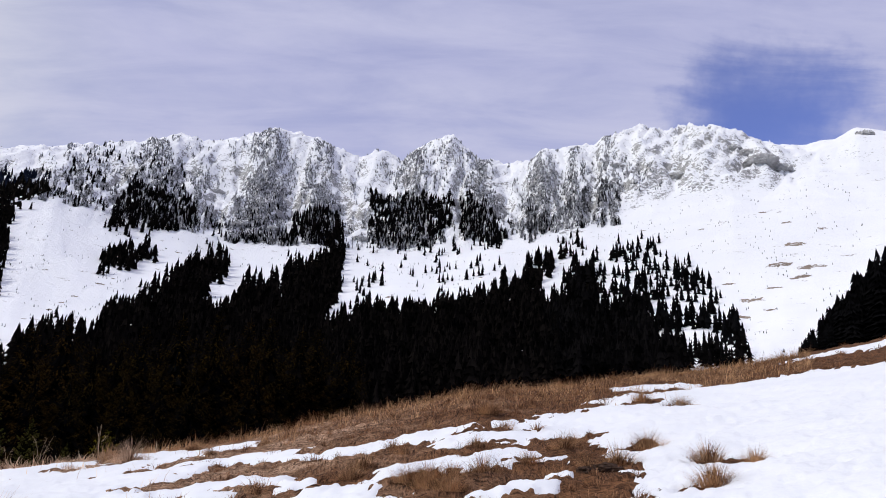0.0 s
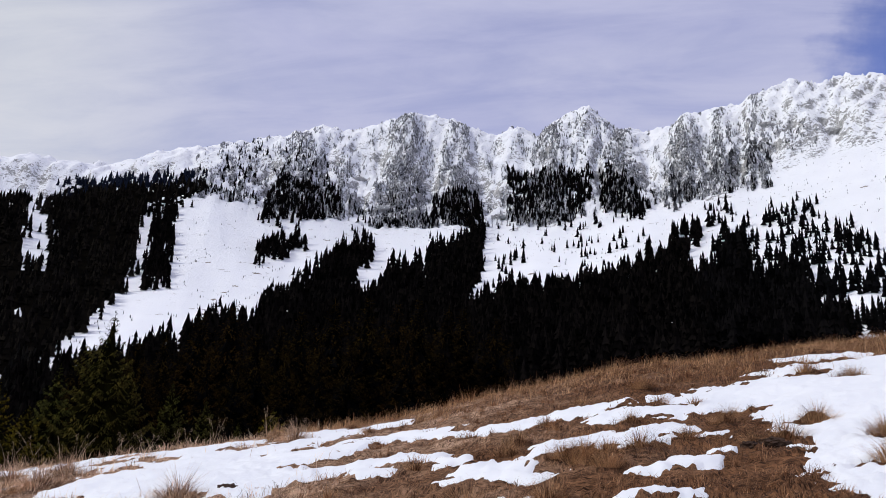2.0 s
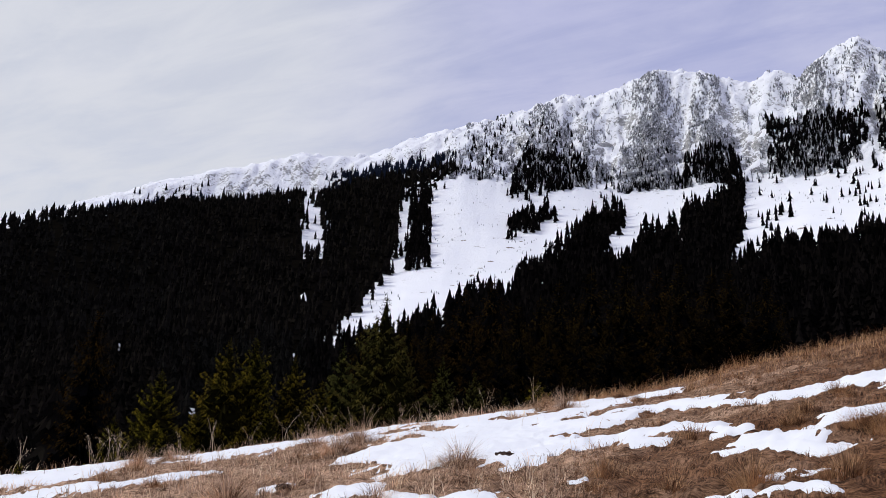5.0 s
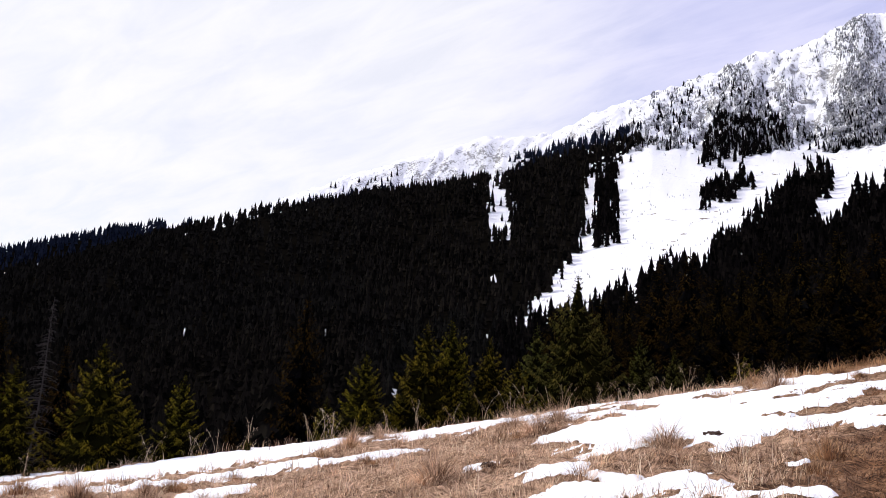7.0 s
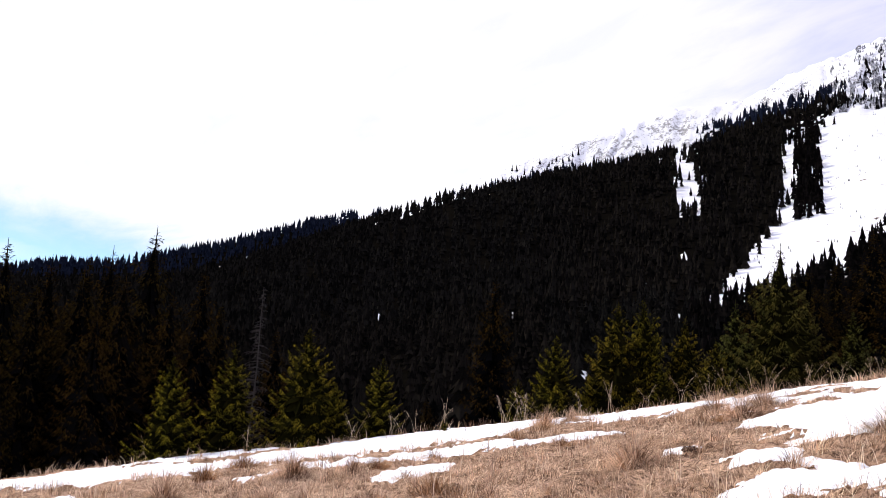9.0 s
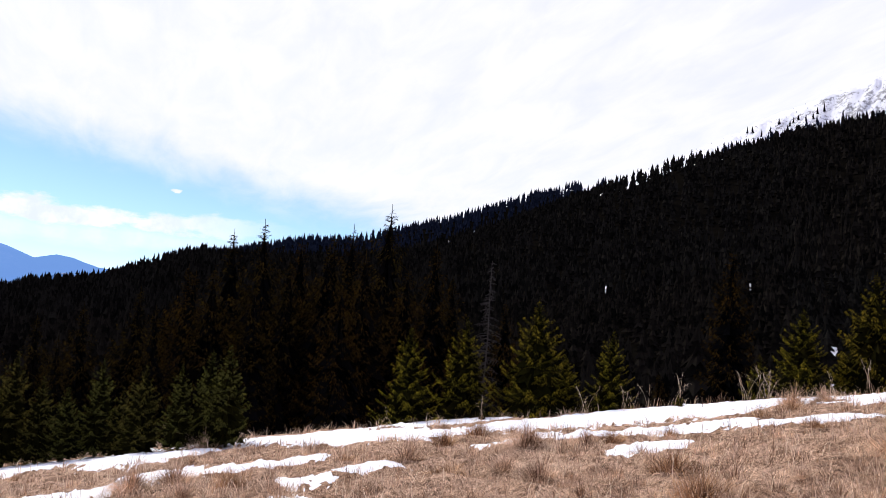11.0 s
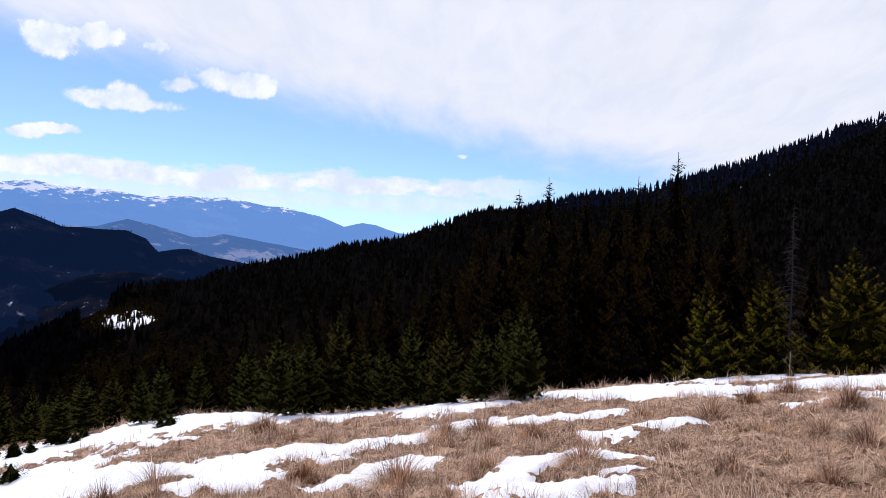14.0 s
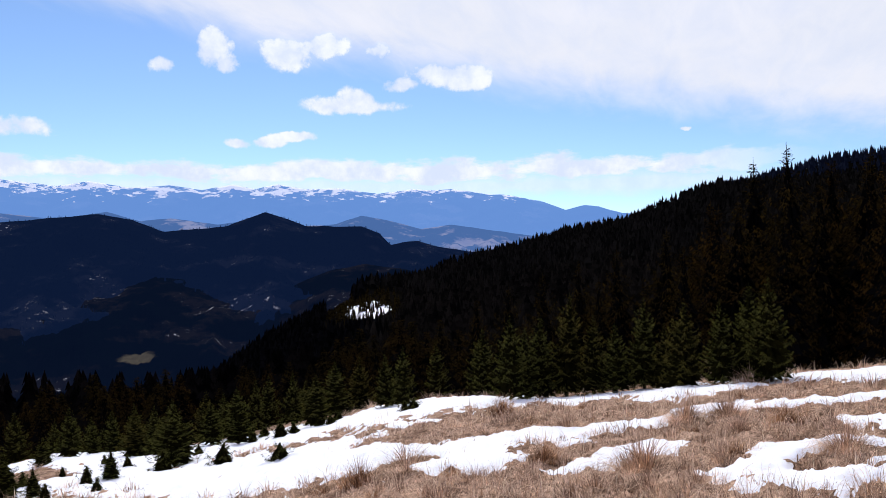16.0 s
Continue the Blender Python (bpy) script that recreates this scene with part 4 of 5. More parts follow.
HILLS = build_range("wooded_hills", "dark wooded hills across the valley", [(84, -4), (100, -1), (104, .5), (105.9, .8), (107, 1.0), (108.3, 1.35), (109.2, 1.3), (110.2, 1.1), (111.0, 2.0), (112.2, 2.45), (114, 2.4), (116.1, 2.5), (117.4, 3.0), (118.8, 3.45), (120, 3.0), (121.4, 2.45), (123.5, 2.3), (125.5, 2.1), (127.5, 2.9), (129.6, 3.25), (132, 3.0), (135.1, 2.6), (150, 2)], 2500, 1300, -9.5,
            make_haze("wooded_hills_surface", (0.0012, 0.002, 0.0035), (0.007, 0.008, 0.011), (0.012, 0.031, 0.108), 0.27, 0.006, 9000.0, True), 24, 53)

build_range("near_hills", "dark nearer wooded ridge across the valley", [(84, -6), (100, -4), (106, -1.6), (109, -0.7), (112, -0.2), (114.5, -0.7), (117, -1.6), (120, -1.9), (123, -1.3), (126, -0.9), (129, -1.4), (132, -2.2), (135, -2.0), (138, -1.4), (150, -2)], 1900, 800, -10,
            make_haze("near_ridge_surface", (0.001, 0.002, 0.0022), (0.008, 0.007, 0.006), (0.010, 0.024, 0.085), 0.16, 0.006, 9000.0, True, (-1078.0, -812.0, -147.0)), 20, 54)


# ------------------------------------------------------------------ forest
def little_spruce(rng, tiers=6, sides=7):
    """A far spruce, one metre high and about a third as wide: ragged skirts on one stem."""
    verts, faces = [], []
    for k in range(tiers):
        low, high = 0.06 + 0.86 * k / tiers, 0.06 + 0.86 * (k + 1.75) / tiers
        wide = 0.19 * (1 - k / tiers) ** 0.85 + 0.012
        first = len(verts)
        verts.append((rng.uniform(-.01, .01), rng.uniform(-.01, .01), min(high, 1.0)))
        turn = rng.uniform(0, 6.28)
        for s in range(sides * 2):
            reach = wide * (rng.uniform(0.8, 1.25) if s % 2 == 0 else rng.uniform(0.4, 0.6))
            t = turn + math.pi * s / sides
            verts.append((reach * math.cos(t), reach * math.sin(t), low + (0.0 if s % 2 == 0 else 0.035) + rng.uniform(-.015, .015)))
        for s in range(sides * 2):
            faces.append((first, first + 1 + s, first + 1 + (s + 1) % (sides * 2)))
    return np.array(verts), np.array(faces)


def forest(name, label, a, r, tall, mat, seed, tiers=6, sides=6, cap=None, z=None, stunted=True):
    if cap is not None:
        tall = np.where(r < 260, np.minimum(tall, EYE + r * np.tan(np.radians(along(cap, a))) - ground_at(a, r)), tall)
        a, r, tall = a[tall > 3], r[tall > 3], tall[tall > 3]
    if z is None and stunted:
        # low young growth below the clearing
        before = (a > 109.2) & (a < 115.2) & (r < 620)
        tall = np.where(before, np.minimum(tall, EYE + r * np.tan(np.radians(np.interp(a, [109, 112, 115.2], [-3.1, -3.8, -4.0]))) - ground_at(a, r)), tall)
        a, r, tall = a[tall > 1.5], r[tall > 1.5], tall[tall > 1.5]
    rng = random.Random(seed)
    shapes = [little_spruce(rng, tiers, sides) for _ in range(5)]
    if z is None:
        # none that stand wholly out of sight behind the meadow's brow or a ridge
        z = ground_at(a, r)
        ridge = SKYLINE[np.clip(np.searchsorted(RR, r * 0.985) - 1, 0, len(RR) - 1), np.clip(np.searchsorted(AZ, a), 0, len(AZ) - 1)]
        seen = np.degrees(np.arctan2(z + tall - EYE, r)) > np.maximum(along(BROW, a) - 0.3, ridge)
        a, r, tall, z = a[seen], r[seen], tall[seen], z[seen]
    base = polar_points(a, r, z)
    gen = np.random.default_rng(seed)
    all_v, all_f, count = [], [], 0
    kind = gen.integers(0, 5, len(a))
    for k, (v, f) in enumerate(shapes):
        m = np.where(kind == k)[0]
        if not len(m):
            continue
        t, wide = gen.uniform(0, 6.28, len(m)), tall[m] * gen.uniform(0.8, 1.35, len(m))
        c, s = np.cos(t)[:, None], np.sin(t)[:, None]
        x = (c * v[:, 0] - s * v[:, 1]) * wide[:, None] + base[m, 0][:, None]
        y = (s * v[:, 0] + c * v[:, 1]) * wide[:, None] + base[m, 1][:, None]
        zz = v[:, 2] * tall[m][:, None] + base[m, 2][:, None] - 0.03 * tall[m][:, None]
        all_v.append(np.stack([x, y, zz], -1).reshape(-1, 3))
        all_f.append((f[None] + (np.arange(len(m)) * len(v))[:, None, None] + count).reshape(-1, 3))
        count += len(m) * len(v)
    ob = new(name, mesh_of(name, np.concatenate(all_v), np.concatenate(all_f), False, (mat,)))
    return tagged(ob, label, "forest", kind="stuff")


def scatter(poly, spacing, seed, low=90.0, high=1480.0, lift=0.0):
    """Spots for trees inside an outline given by bearing and rise of the ground, about spacing metres apart."""
    gen = np.random.default_rng(seed)
    lo, hi = min(p[0] for p in poly), max(p[0] for p in poly)
    area = math.radians(hi - lo) * (high**2 - low**2) / 2
    count = min(int(area / spacing**2), 400000)
    a = gen.uniform(lo, hi, count)
    r = np.sqrt(gen.uniform(low**2, high**2, count))
    up = np.degrees(np.arctan2(ground_at(a, r) - EYE, r))
    keep = inside(poly, a, up - lift) & ~(inside(CLEARING, a, up) & (r > 250)) & ~(in_gap(a, up, 0.5) & (r > 200) & (gen.random(count) < 0.7))
    return a[keep], r[keep]


def wood(label, polys, spacing, low, high, mat, seed, near=90.0, tiers=5, sides=4, keep=1.0, cap=None, lift=0.0):
    gen = np.random.default_rng(seed)
    found = [scatter(p, spacing, seed + k, near, lift=lift) for k, p in enumerate(polys)]
    a, r = np.concatenate([f[0] for f in found]), np.concatenate([f[1] for f in found])
    if keep < 1:
        clump = waves(np.radians(a) * r / 45, r / 45, 3, seed=seed) + gen.uniform(-0.25, 0.25, len(a))
        pick = clump > np.quantile(clump, 1 - keep)
        a, r = a[pick], r[pick]
    tall = low + (high - low) * gen.beta(2.2, 2.2, len(a))
    for k, (inner, outer, rows, arms) in enumerate(((0, 230, 11, 7), (230, 520, 7, 4), (520, 1120, 4, 3), (1120, 9999, 3, 3))):
        band = (r >= inner) & (r < outer)
        if band.sum() > 5:
            forest("spruce_forest", label, a[band], r[band], tall[band], RIDGE_HAZED_NEEDLES if mat is SPUR_LIT_NEEDLES and k == 3 else mat, seed + 3 * k, rows, arms, cap)


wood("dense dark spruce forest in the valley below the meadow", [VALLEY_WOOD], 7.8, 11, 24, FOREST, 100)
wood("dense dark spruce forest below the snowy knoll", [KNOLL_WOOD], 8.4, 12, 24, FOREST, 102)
wood("dense dark spruce forest on the western slope", [WEST_WOOD], 7.8, 9, 19, SPUR_LIT_NEEDLES, 110)
wood("dense spruce forest along the long spur", [SPUR_WOOD], 8.0, 9, 20, SPUR_LIT_NEEDLES, 120)
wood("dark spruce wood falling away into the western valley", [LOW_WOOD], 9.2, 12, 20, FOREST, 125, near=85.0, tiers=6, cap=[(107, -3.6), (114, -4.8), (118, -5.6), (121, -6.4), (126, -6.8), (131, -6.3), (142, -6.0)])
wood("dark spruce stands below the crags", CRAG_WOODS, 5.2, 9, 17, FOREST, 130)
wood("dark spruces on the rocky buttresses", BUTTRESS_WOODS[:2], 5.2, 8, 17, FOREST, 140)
wood("grey rimed spruces on the eastern buttresses", BUTTRESS_WOODS[2:], 6.0, 7, 15, RIMED, 143)
wood("hoar-frosted spruces high on the crags", FROST_WOODS, 6.8, 4, 9, FROST, 150, tiers=4, sides=5)
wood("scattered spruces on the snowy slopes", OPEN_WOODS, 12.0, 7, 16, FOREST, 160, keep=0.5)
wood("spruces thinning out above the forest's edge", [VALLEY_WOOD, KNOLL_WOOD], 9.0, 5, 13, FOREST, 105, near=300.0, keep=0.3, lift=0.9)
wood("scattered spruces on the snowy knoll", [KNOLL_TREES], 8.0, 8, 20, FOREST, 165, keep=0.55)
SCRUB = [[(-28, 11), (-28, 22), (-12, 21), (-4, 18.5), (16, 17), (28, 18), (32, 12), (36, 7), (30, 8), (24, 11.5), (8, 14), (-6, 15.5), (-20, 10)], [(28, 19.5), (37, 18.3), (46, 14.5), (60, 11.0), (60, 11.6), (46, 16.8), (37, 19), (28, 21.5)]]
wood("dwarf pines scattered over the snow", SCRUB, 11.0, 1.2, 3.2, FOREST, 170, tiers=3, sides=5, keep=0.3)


def crag_trees():
    """Spruces that cling to the buttresses, dark below and white with rime higher up."""
    gen = np.random.default_rng(190)
    count = 110000
    a, r = gen.uniform(-12.2, 30, count), np.sqrt(gen.uniform(1035.0**2, 1392.0**2, count))
    rib = rib_field(a, r) + 2.3 * waves(a * 1.9, r / 70, 4, 0.65, seed=191)
    up = (r - 1035) / 357
    keep = (rib + gen.uniform(-0.5, 0.5, count) > 0.75 + 0.7 * up) & (gen.random(count) < 0.5) & (up < 0.95)
    a, r, up = a[keep], r[keep], up[keep]
    tall = gen.uniform(4, 9, len(a)) * (1.05 - 0.5 * up)
    dark = up + gen.uniform(-0.3, 0.3, len(a)) < np.interp(a, [-6, -3], [-0.2, -0.06]) + 0.22 * waves(a * 0.9, r / 90, 3, seed=194)
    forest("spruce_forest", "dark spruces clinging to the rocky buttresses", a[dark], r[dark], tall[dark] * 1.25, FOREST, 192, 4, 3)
    forest("spruce_forest", "rime-covered grey spruces high on the buttresses", a[~dark], r[~dark], tall[~dark], FROST, 193, 3, 3)


def hill_trees():
    a, r, z, mat = HILLS
    gen = np.random.default_rng(195)
    pick = gen.choice(np.where((a > 98) & (a < 140))[0], 5500)
    forest("spruce_forest", "dark forest on the hills across the valley", a[pick] + gen.uniform(-.06, .06, 5500), r[pick], gen.uniform(3, 7, 5500), mat, 196, 3, 3, z=z[pick])



def clearing_trees():
    gen = np.random.default_rng(198)
    a, r = gen.uniform(109, 115, 6000), gen.uniform(260, 1100, 6000)
    open_ = inside(CLEARING, a, np.degrees(np.arctan2(ground_at(a, r) - EYE, r)))
    a, r = a[open_][:850], r[open_][:850]
    forest("young_trees", "sparse brown saplings in the snowy clearing", a, r, gen.uniform(2.0, 7.0, len(a)), OLD_NEEDLES, 199, 5, 4, stunted=False)


crag_trees()
hill_trees()
clearing_trees()


def east_wood():
    """The forest edge that climbs beside the meadow in the north-east."""
    gen = np.random.default_rng(5)
    a = gen.uniform(-60, -23.4, 900)
    r = gen.uniform(75, 170, 900)
    top = np.interp(a, [-60, -36, -29.2, -25.9, -23.4], [20, 20, 18.2, 14.6, 11.4])
    tall = np.maximum(EYE + r * np.tan(np.radians(top)) - ground_at(a, r), 0) * gen.uniform(0.75, 1.02, 900)
    ok = tall > 3
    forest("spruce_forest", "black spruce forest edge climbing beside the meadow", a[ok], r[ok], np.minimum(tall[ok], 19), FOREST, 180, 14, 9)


east_wood()


# ------------------------------------------------------------------ single spruces
def part(name, mesh, parent, label=""):
    ob = new(name, mesh)
    ob.parent = parent
    return tagged(ob, label) if label else ob


def thing(name, label, category, group=""):
    return tagged(new(name), label, category, group)


class Soup:
    """Loose triangles and quads, gathered as triangles."""

    def __init__(self):
        self.v, self.f = [], []

    def tri(self, *points):
        k = len(self.v)
        self.v += [tuple(p) for p in points]
        self.f.append((k, k + 1, k + 2))

    def strip(self, points, widths, side):
        """A flat tapering ribbon along points."""
        k = len(self.v)
        for p, w_ in zip(points, widths):
            self.v += [tuple(p - side * w_), tuple(p + side * w_)]
        for i in range(len(points) - 1):
            a = k + 2 * i
            self.f += [(a, a + 1, a + 3), (a, a + 3, a + 2)]

    def tube(self, points, radii, sides=5):
        k = len(self.v)
        for p, rad in zip(points, radii):
            for s in range(sides):
                t = 2 * math.pi * s / sides
                self.v.append((p[0] + rad * math.cos(t), p[1] + rad * math.sin(t), p[2]))
        for i in range(len(points) - 1):
            for s in range(sides):
                a, b = k + i * sides + s, k + i * sides + (s + 1) % sides
                self.f += [(a, b, b + sides), (a, b + sides, a + sides)]

    def mesh(self, name, mat, smooth=False):
        return mesh_of(name, np.array(self.v), np.array(self.f), smooth, (mat,))


def spruce_meshes(wide, seed, whorl_gap, leaf, low=0.05, ragged=0.3, gaps=0.1, needles=NEEDLES, taper=0.85, thick=1.0, core=INNER, tips=None):
    """Trunk, dark cones for the crown's inner shade, and crown of a spruce one metre high: drooping boughs clothed in
    hanging sprays, brighter ones at the ends for lit tips.
    """
    rng = random.Random(seed)
    trunk, inner = Soup(), Soup()
    crown, slots = Soup(), []
    levels = [k / 8 for k in range(9)]
    trunk.tube([Vector((0.004 * math.sin(k * 1.3 + seed), 0.006 * math.cos(k * 1.7), z - 0.04)) for k, z in enumerate(levels)], [0.019 * (1 - z) ** 1.5 + 0.0006 for z in levels], 7)

    def reach_at(share):
        return wide * (1 - share) ** taper * (1.0 if share > 0.08 else 0.85) * min(1.0, 0.3 + (1 - share) * 3.2) + 0.006
    # added dark cones stand in for the shade between the boughs
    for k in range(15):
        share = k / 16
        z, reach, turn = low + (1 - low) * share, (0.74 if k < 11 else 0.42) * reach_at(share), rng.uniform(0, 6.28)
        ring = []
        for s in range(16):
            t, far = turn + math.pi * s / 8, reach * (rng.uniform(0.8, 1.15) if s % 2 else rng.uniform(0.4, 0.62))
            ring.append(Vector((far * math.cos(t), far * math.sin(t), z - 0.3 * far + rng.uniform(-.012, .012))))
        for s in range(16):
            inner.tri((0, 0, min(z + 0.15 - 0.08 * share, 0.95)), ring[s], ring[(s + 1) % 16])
    z = low
    while z < 0.985:
        share = (z - low) / (1 - low)
        reach = reach_at(share)
        boughs = rng.randint(5, 8) if share < 0.75 else 5
        start = rng.uniform(0, 6.28)
        for b in range(boughs):
            if rng.random() < gaps:
                continue
            t = start + 6.283 * b / boughs + rng.uniform(-.3, .3)
            out = Vector((math.cos(t), math.sin(t), 0))
            side = Vector((-math.sin(t), math.cos(t), 0))
            long = reach * rng.uniform(1 - ragged, 1 + ragged * 0.5)
            lift = (0.3 if share > 0.75 else 0.10) - 0.35 * (1 - share)
            root = Vector((0, 0, z + rng.uniform(-.4, .4) * whorl_gap))

            def at(k):
                return root + out * (long * k) + Vector((0, 0, long * (lift * k - 0.28 * math.sin(k * 2.4) + 0.26 * k * k)))
            crown.strip([at(0.0), at(0.55), at(1.0)], [0.07 * leaf, 0.06 * leaf, 0.03 * leaf], side)
            slots += [0] * 4
            count = max(5 if share < 0.7 else 10, int(thick * 1.5 * long / leaf))
            for i in range(count):
                k = 1.02 - (0.58 if share < 0.8 else 0.95) * ((i + rng.random()) / count) ** 1.1
                fan = (1.12 - k) * long * 0.42
                off = rng.uniform(-1, 1)
                p = at(k) + side * off * fan + Vector((0, 0, -0.35 * fan * abs(off)))
                size = leaf * rng.uniform(0.6, 1.3) * (1.0 if share < 0.85 else 0.75)
                way_ = (side * (off * 0.7 + rng.uniform(-.3, .3)) + out * rng.uniform(0.5, 1.0) + Vector((0, 0, rng.uniform(-.85, -.05) + 0.6 * (share > 0.85)))).normalized()
                across = way_.cross(Vector((rng.uniform(-.45, .45), rng.uniform(-.45, .45), 1))).normalized() * size * rng.uniform(0.13, 0.24)
                mid, tip = p + way_ * size * 0.45, p + way_ * size - Vector((0, 0, 0.2 * size))
                k0 = len(crown.v)
                crown.v += [tuple(p), tuple(mid - across), tuple(mid + across), tuple(tip)]
                crown.f += [(k0, k0 + 1, k0 + 2), (k0 + 1, k0 + 3, k0 + 2)]
                # outermost sprays take the brighter colour painted for lit tips
                lit_tipped = int(k > 0.84 and rng.random() < 0.7)
                slots += [lit_tipped, lit_tipped]
        z += whorl_gap * (1.0 - 0.35 * share) * rng.uniform(0.7, 1.3)
    for s in range(3):
        t = rng.uniform(0, 6.28)
        crown.strip([Vector((0, 0, 0.9)), Vector((0, 0, 1.015))], [0.003, 0.0008], Vector((math.cos(t), math.sin(t), 0)))
        slots += [0, 0]
    crown_mesh = mesh_of("crown", np.array(crown.v), np.array(crown.f), False, (needles, tips or needles), slots)
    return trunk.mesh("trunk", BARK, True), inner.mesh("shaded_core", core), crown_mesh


def spruce_kind(label, group, *shape, **more):
    trunk, inner, crown = spruce_meshes(*shape, **more)
    ob = thing("spruce", label, "tree", group)
    part("trunk", trunk, ob)
    part("shaded_core", inner, ob, "dark cones painted as shade inside the crown")
    part("crown", crown, ob)
    return ob


def planted(base, a, r, size, seed, sink=0.02, wider=1.0):
    rng = random.Random(seed)
    p = spot(a, r)
    m = pose(p.x, p.y, p.z - sink * size, rng.uniform(-2, 2), rng.uniform(-2, 2), rng.uniform(0, 360))
    ob = copy_thing(base, m)
    ob.scale = (size * wider, size * wider, size)
    return ob


def plant_spruces():
    young = [spruce_kind("young green spruce with boughs down to the snow", "young spruces along the meadow's edge", 0.36 + 0.035 * k, 200 + k, 0.036, 0.021, ragged=0.55, gaps=0.12, thick=4.6, tips=LIT_TIP_NEEDLES) for k in range(4)]
    old = [spruce_kind("tall dark spruce with drooping brownish boughs", "tall spruces behind the meadow", 0.20 + 0.022 * k, 210 + k, 0.026, 0.017, low=0.04, ragged=0.45, gaps=0.12, thick=2.4, taper=0.75, needles=OLD_NEEDLES, core=FOREST, tips=WARM_NEEDLES) for k in range(4)]
    stemmed = [spruce_kind("dark green spruce with bare lower trunk over the snow", "young spruces along the meadow's edge", 0.26 + 0.035 * k, 220 + k, 0.036, 0.021, low=0.12, gaps=0.14, ragged=0.5, thick=4.4, needles=DEEP_NEEDLES, tips=LIT_GREEN_NEEDLES) for k in range(3)]
    bushes = [spruce_kind("low ragged dark green bush on the snow", "bushes along the meadow's edge", 0.55 + 0.12 * k, 230 + k, 0.13, 0.15, low=0.02, gaps=0.25, ragged=0.8, needles=DEEP_NEEDLES, taper=0.6, thick=2.2) for k in range(4)]
    distant = [spruce_kind("tall dark spruce with drooping brownish boughs", "tall spruces behind the meadow", 0.2 + 0.025 * k, 240 + k, 0.032, 0.032, low=0.04, ragged=0.45, gaps=0.1, thick=1.3, taper=0.75, needles=OLD_NEEDLES, core=FOREST) for k in range(4)]
    lit_tipped = [spruce_kind("small yellow-green young spruce at the snow's edge", "bushes along the meadow's edge", 0.5 + 0.1 * k, 250 + k, 0.1, 0.08, low=0.02, gaps=0.15, ragged=0.6, taper=0.6, thick=3.0, tips=LIT_TIP_NEEDLES) for k in range(4)]
    for ob in bushes:
        ob.name = "bush"
    # bearing, distance, rise of the top above the eye
    EDGE = [(101.9, 27.0, -3.7), (100.9, 27.8, -4.7), (100.0, 28.8, -3.8), (98.1, 29.0, -2.2), (96.3, 28.2, -3.8), (94.7, 27.7, -4.3), (92.9, 28.0, -2.5), (91.6, 27.3, -4.3), (90.3, 26.2, -2.7), (87.9, 24.7, -2.6), (84.9, 24.3, -1.2), (86.0, 25.2, -1.6),
            (73.0, 25.6, .8), (69.2, 26.4, 1.6), (64.3, 25.6, 3.3), (62.3, 26.5, -.5), (59.4, 25.4, 1.4), (49.8, 28, 0.3), (47.4, 26, 3.5), (43.2, 27, 5.8), (41.4, 27.5, 6.2), (38.9, 28, 5), (36.9, 26.5, 3.5)]
    BROW_TREES = [(33.0, 29, 9.8), (35.6, 34, 6.1), (40.2, 26, 1.6), (45.0, 27, 0.8), (31.4, 31, 6.6), (28.6, 30, 5.5), (103.8, 33, -4.6), (107.0, 37, -5.6), (24.2, 29, 3.2), (26.4, 30, 4.6)]
    WALL = [(31.2, 34, 8.3), (29.6, 36, 8.6), (27.4, 36, 10.4), (25.5, 38, 11.3), (23.6, 36, 9.6), (22.0, 38, 10.0), (20.6, 39, 11.2), (18.3, 41, 12.2), (16.3, 42, 12.6), (14.4, 43, 12.2), (12.6, 44, 12.6), (10.8, 46, 12.0), (9.0, 47, 12.2), (7.0, 48, 11.4), (21.3, 34, 7.8), (17.2, 37, 9.0), (26.5, 33, 8.0),
            (34.6, 36, 7.2), (13.4, 40, 10.0), (24.6, 33, 7.4), (19.4, 36, 9.0), (30.4, 32, 7.0)]
    SCATTERED = [(109.4, 29, -5.8), (110.6, 30, -6.4), (134.6, 21.0, -11.2), (133.0, 20.2, -12.2), (128.6, 22.6, -11.8), (124.6, 26.0, -9.0), (120.6, 30.9, -8.35), (127.2, 35.9, -9.6), (131.1, 40, -8.9), (115.5, 29.8, -7.6), (129.7, 42, -9.9), (135.4, 27, -11.6),
                 (125.6, 34, -10.2), (122.4, 36, -9.2), (132.6, 34, -10.6), (114.1, 35.4, -6.8), (117.0, 37.5, -7.5), (116.2, 40, -8.0), (121.6, 41, -8.6), (127.2, 44, -9.0), (128.6, 46, -9.3),
                 (129.9, 48, -9.65), (132, 50, -9.6), (134.2, 50, -8.9), (130.8, 50, -9.8), (126.0, 47, -9.2), (112.3, 38, -6.4), (118.6, 42, -7.6), (119.6, 44, -7.9), (122.8, 46, -8.4), (125.0, 48, -8.8)]
    TALL = [(51.8, 33, 7.4), (78.9, 45, 6.9), (88.4, 44, 3.6), (75.3, 47, 9.2), (72.0, 46, 6.9), (83.0, 46, 7.4), (85.5, 48, 6.6), (77.8, 49, 7.7), (80.7, 47, 6.7), (88.2, 47, 4.0), (91.6, 46, 2.2), (79.0, 44, 6), (82.0, 43, 5.2), (73.8, 42, 5), (86.8, 42, 4), (76.4, 41, 6), (94.5, 46, 1.0),
            (97.0, 48, 0), (99.5, 47, -.8), (102, 50, -1.6), (104.4, 52, -2.4), (90.0, 40, 1), (84.0, 38, 3), (78.0, 38, 3.5), (95.6, 40, -1.2), (70.2, 52, 4.5), (66.4, 48, 3)]
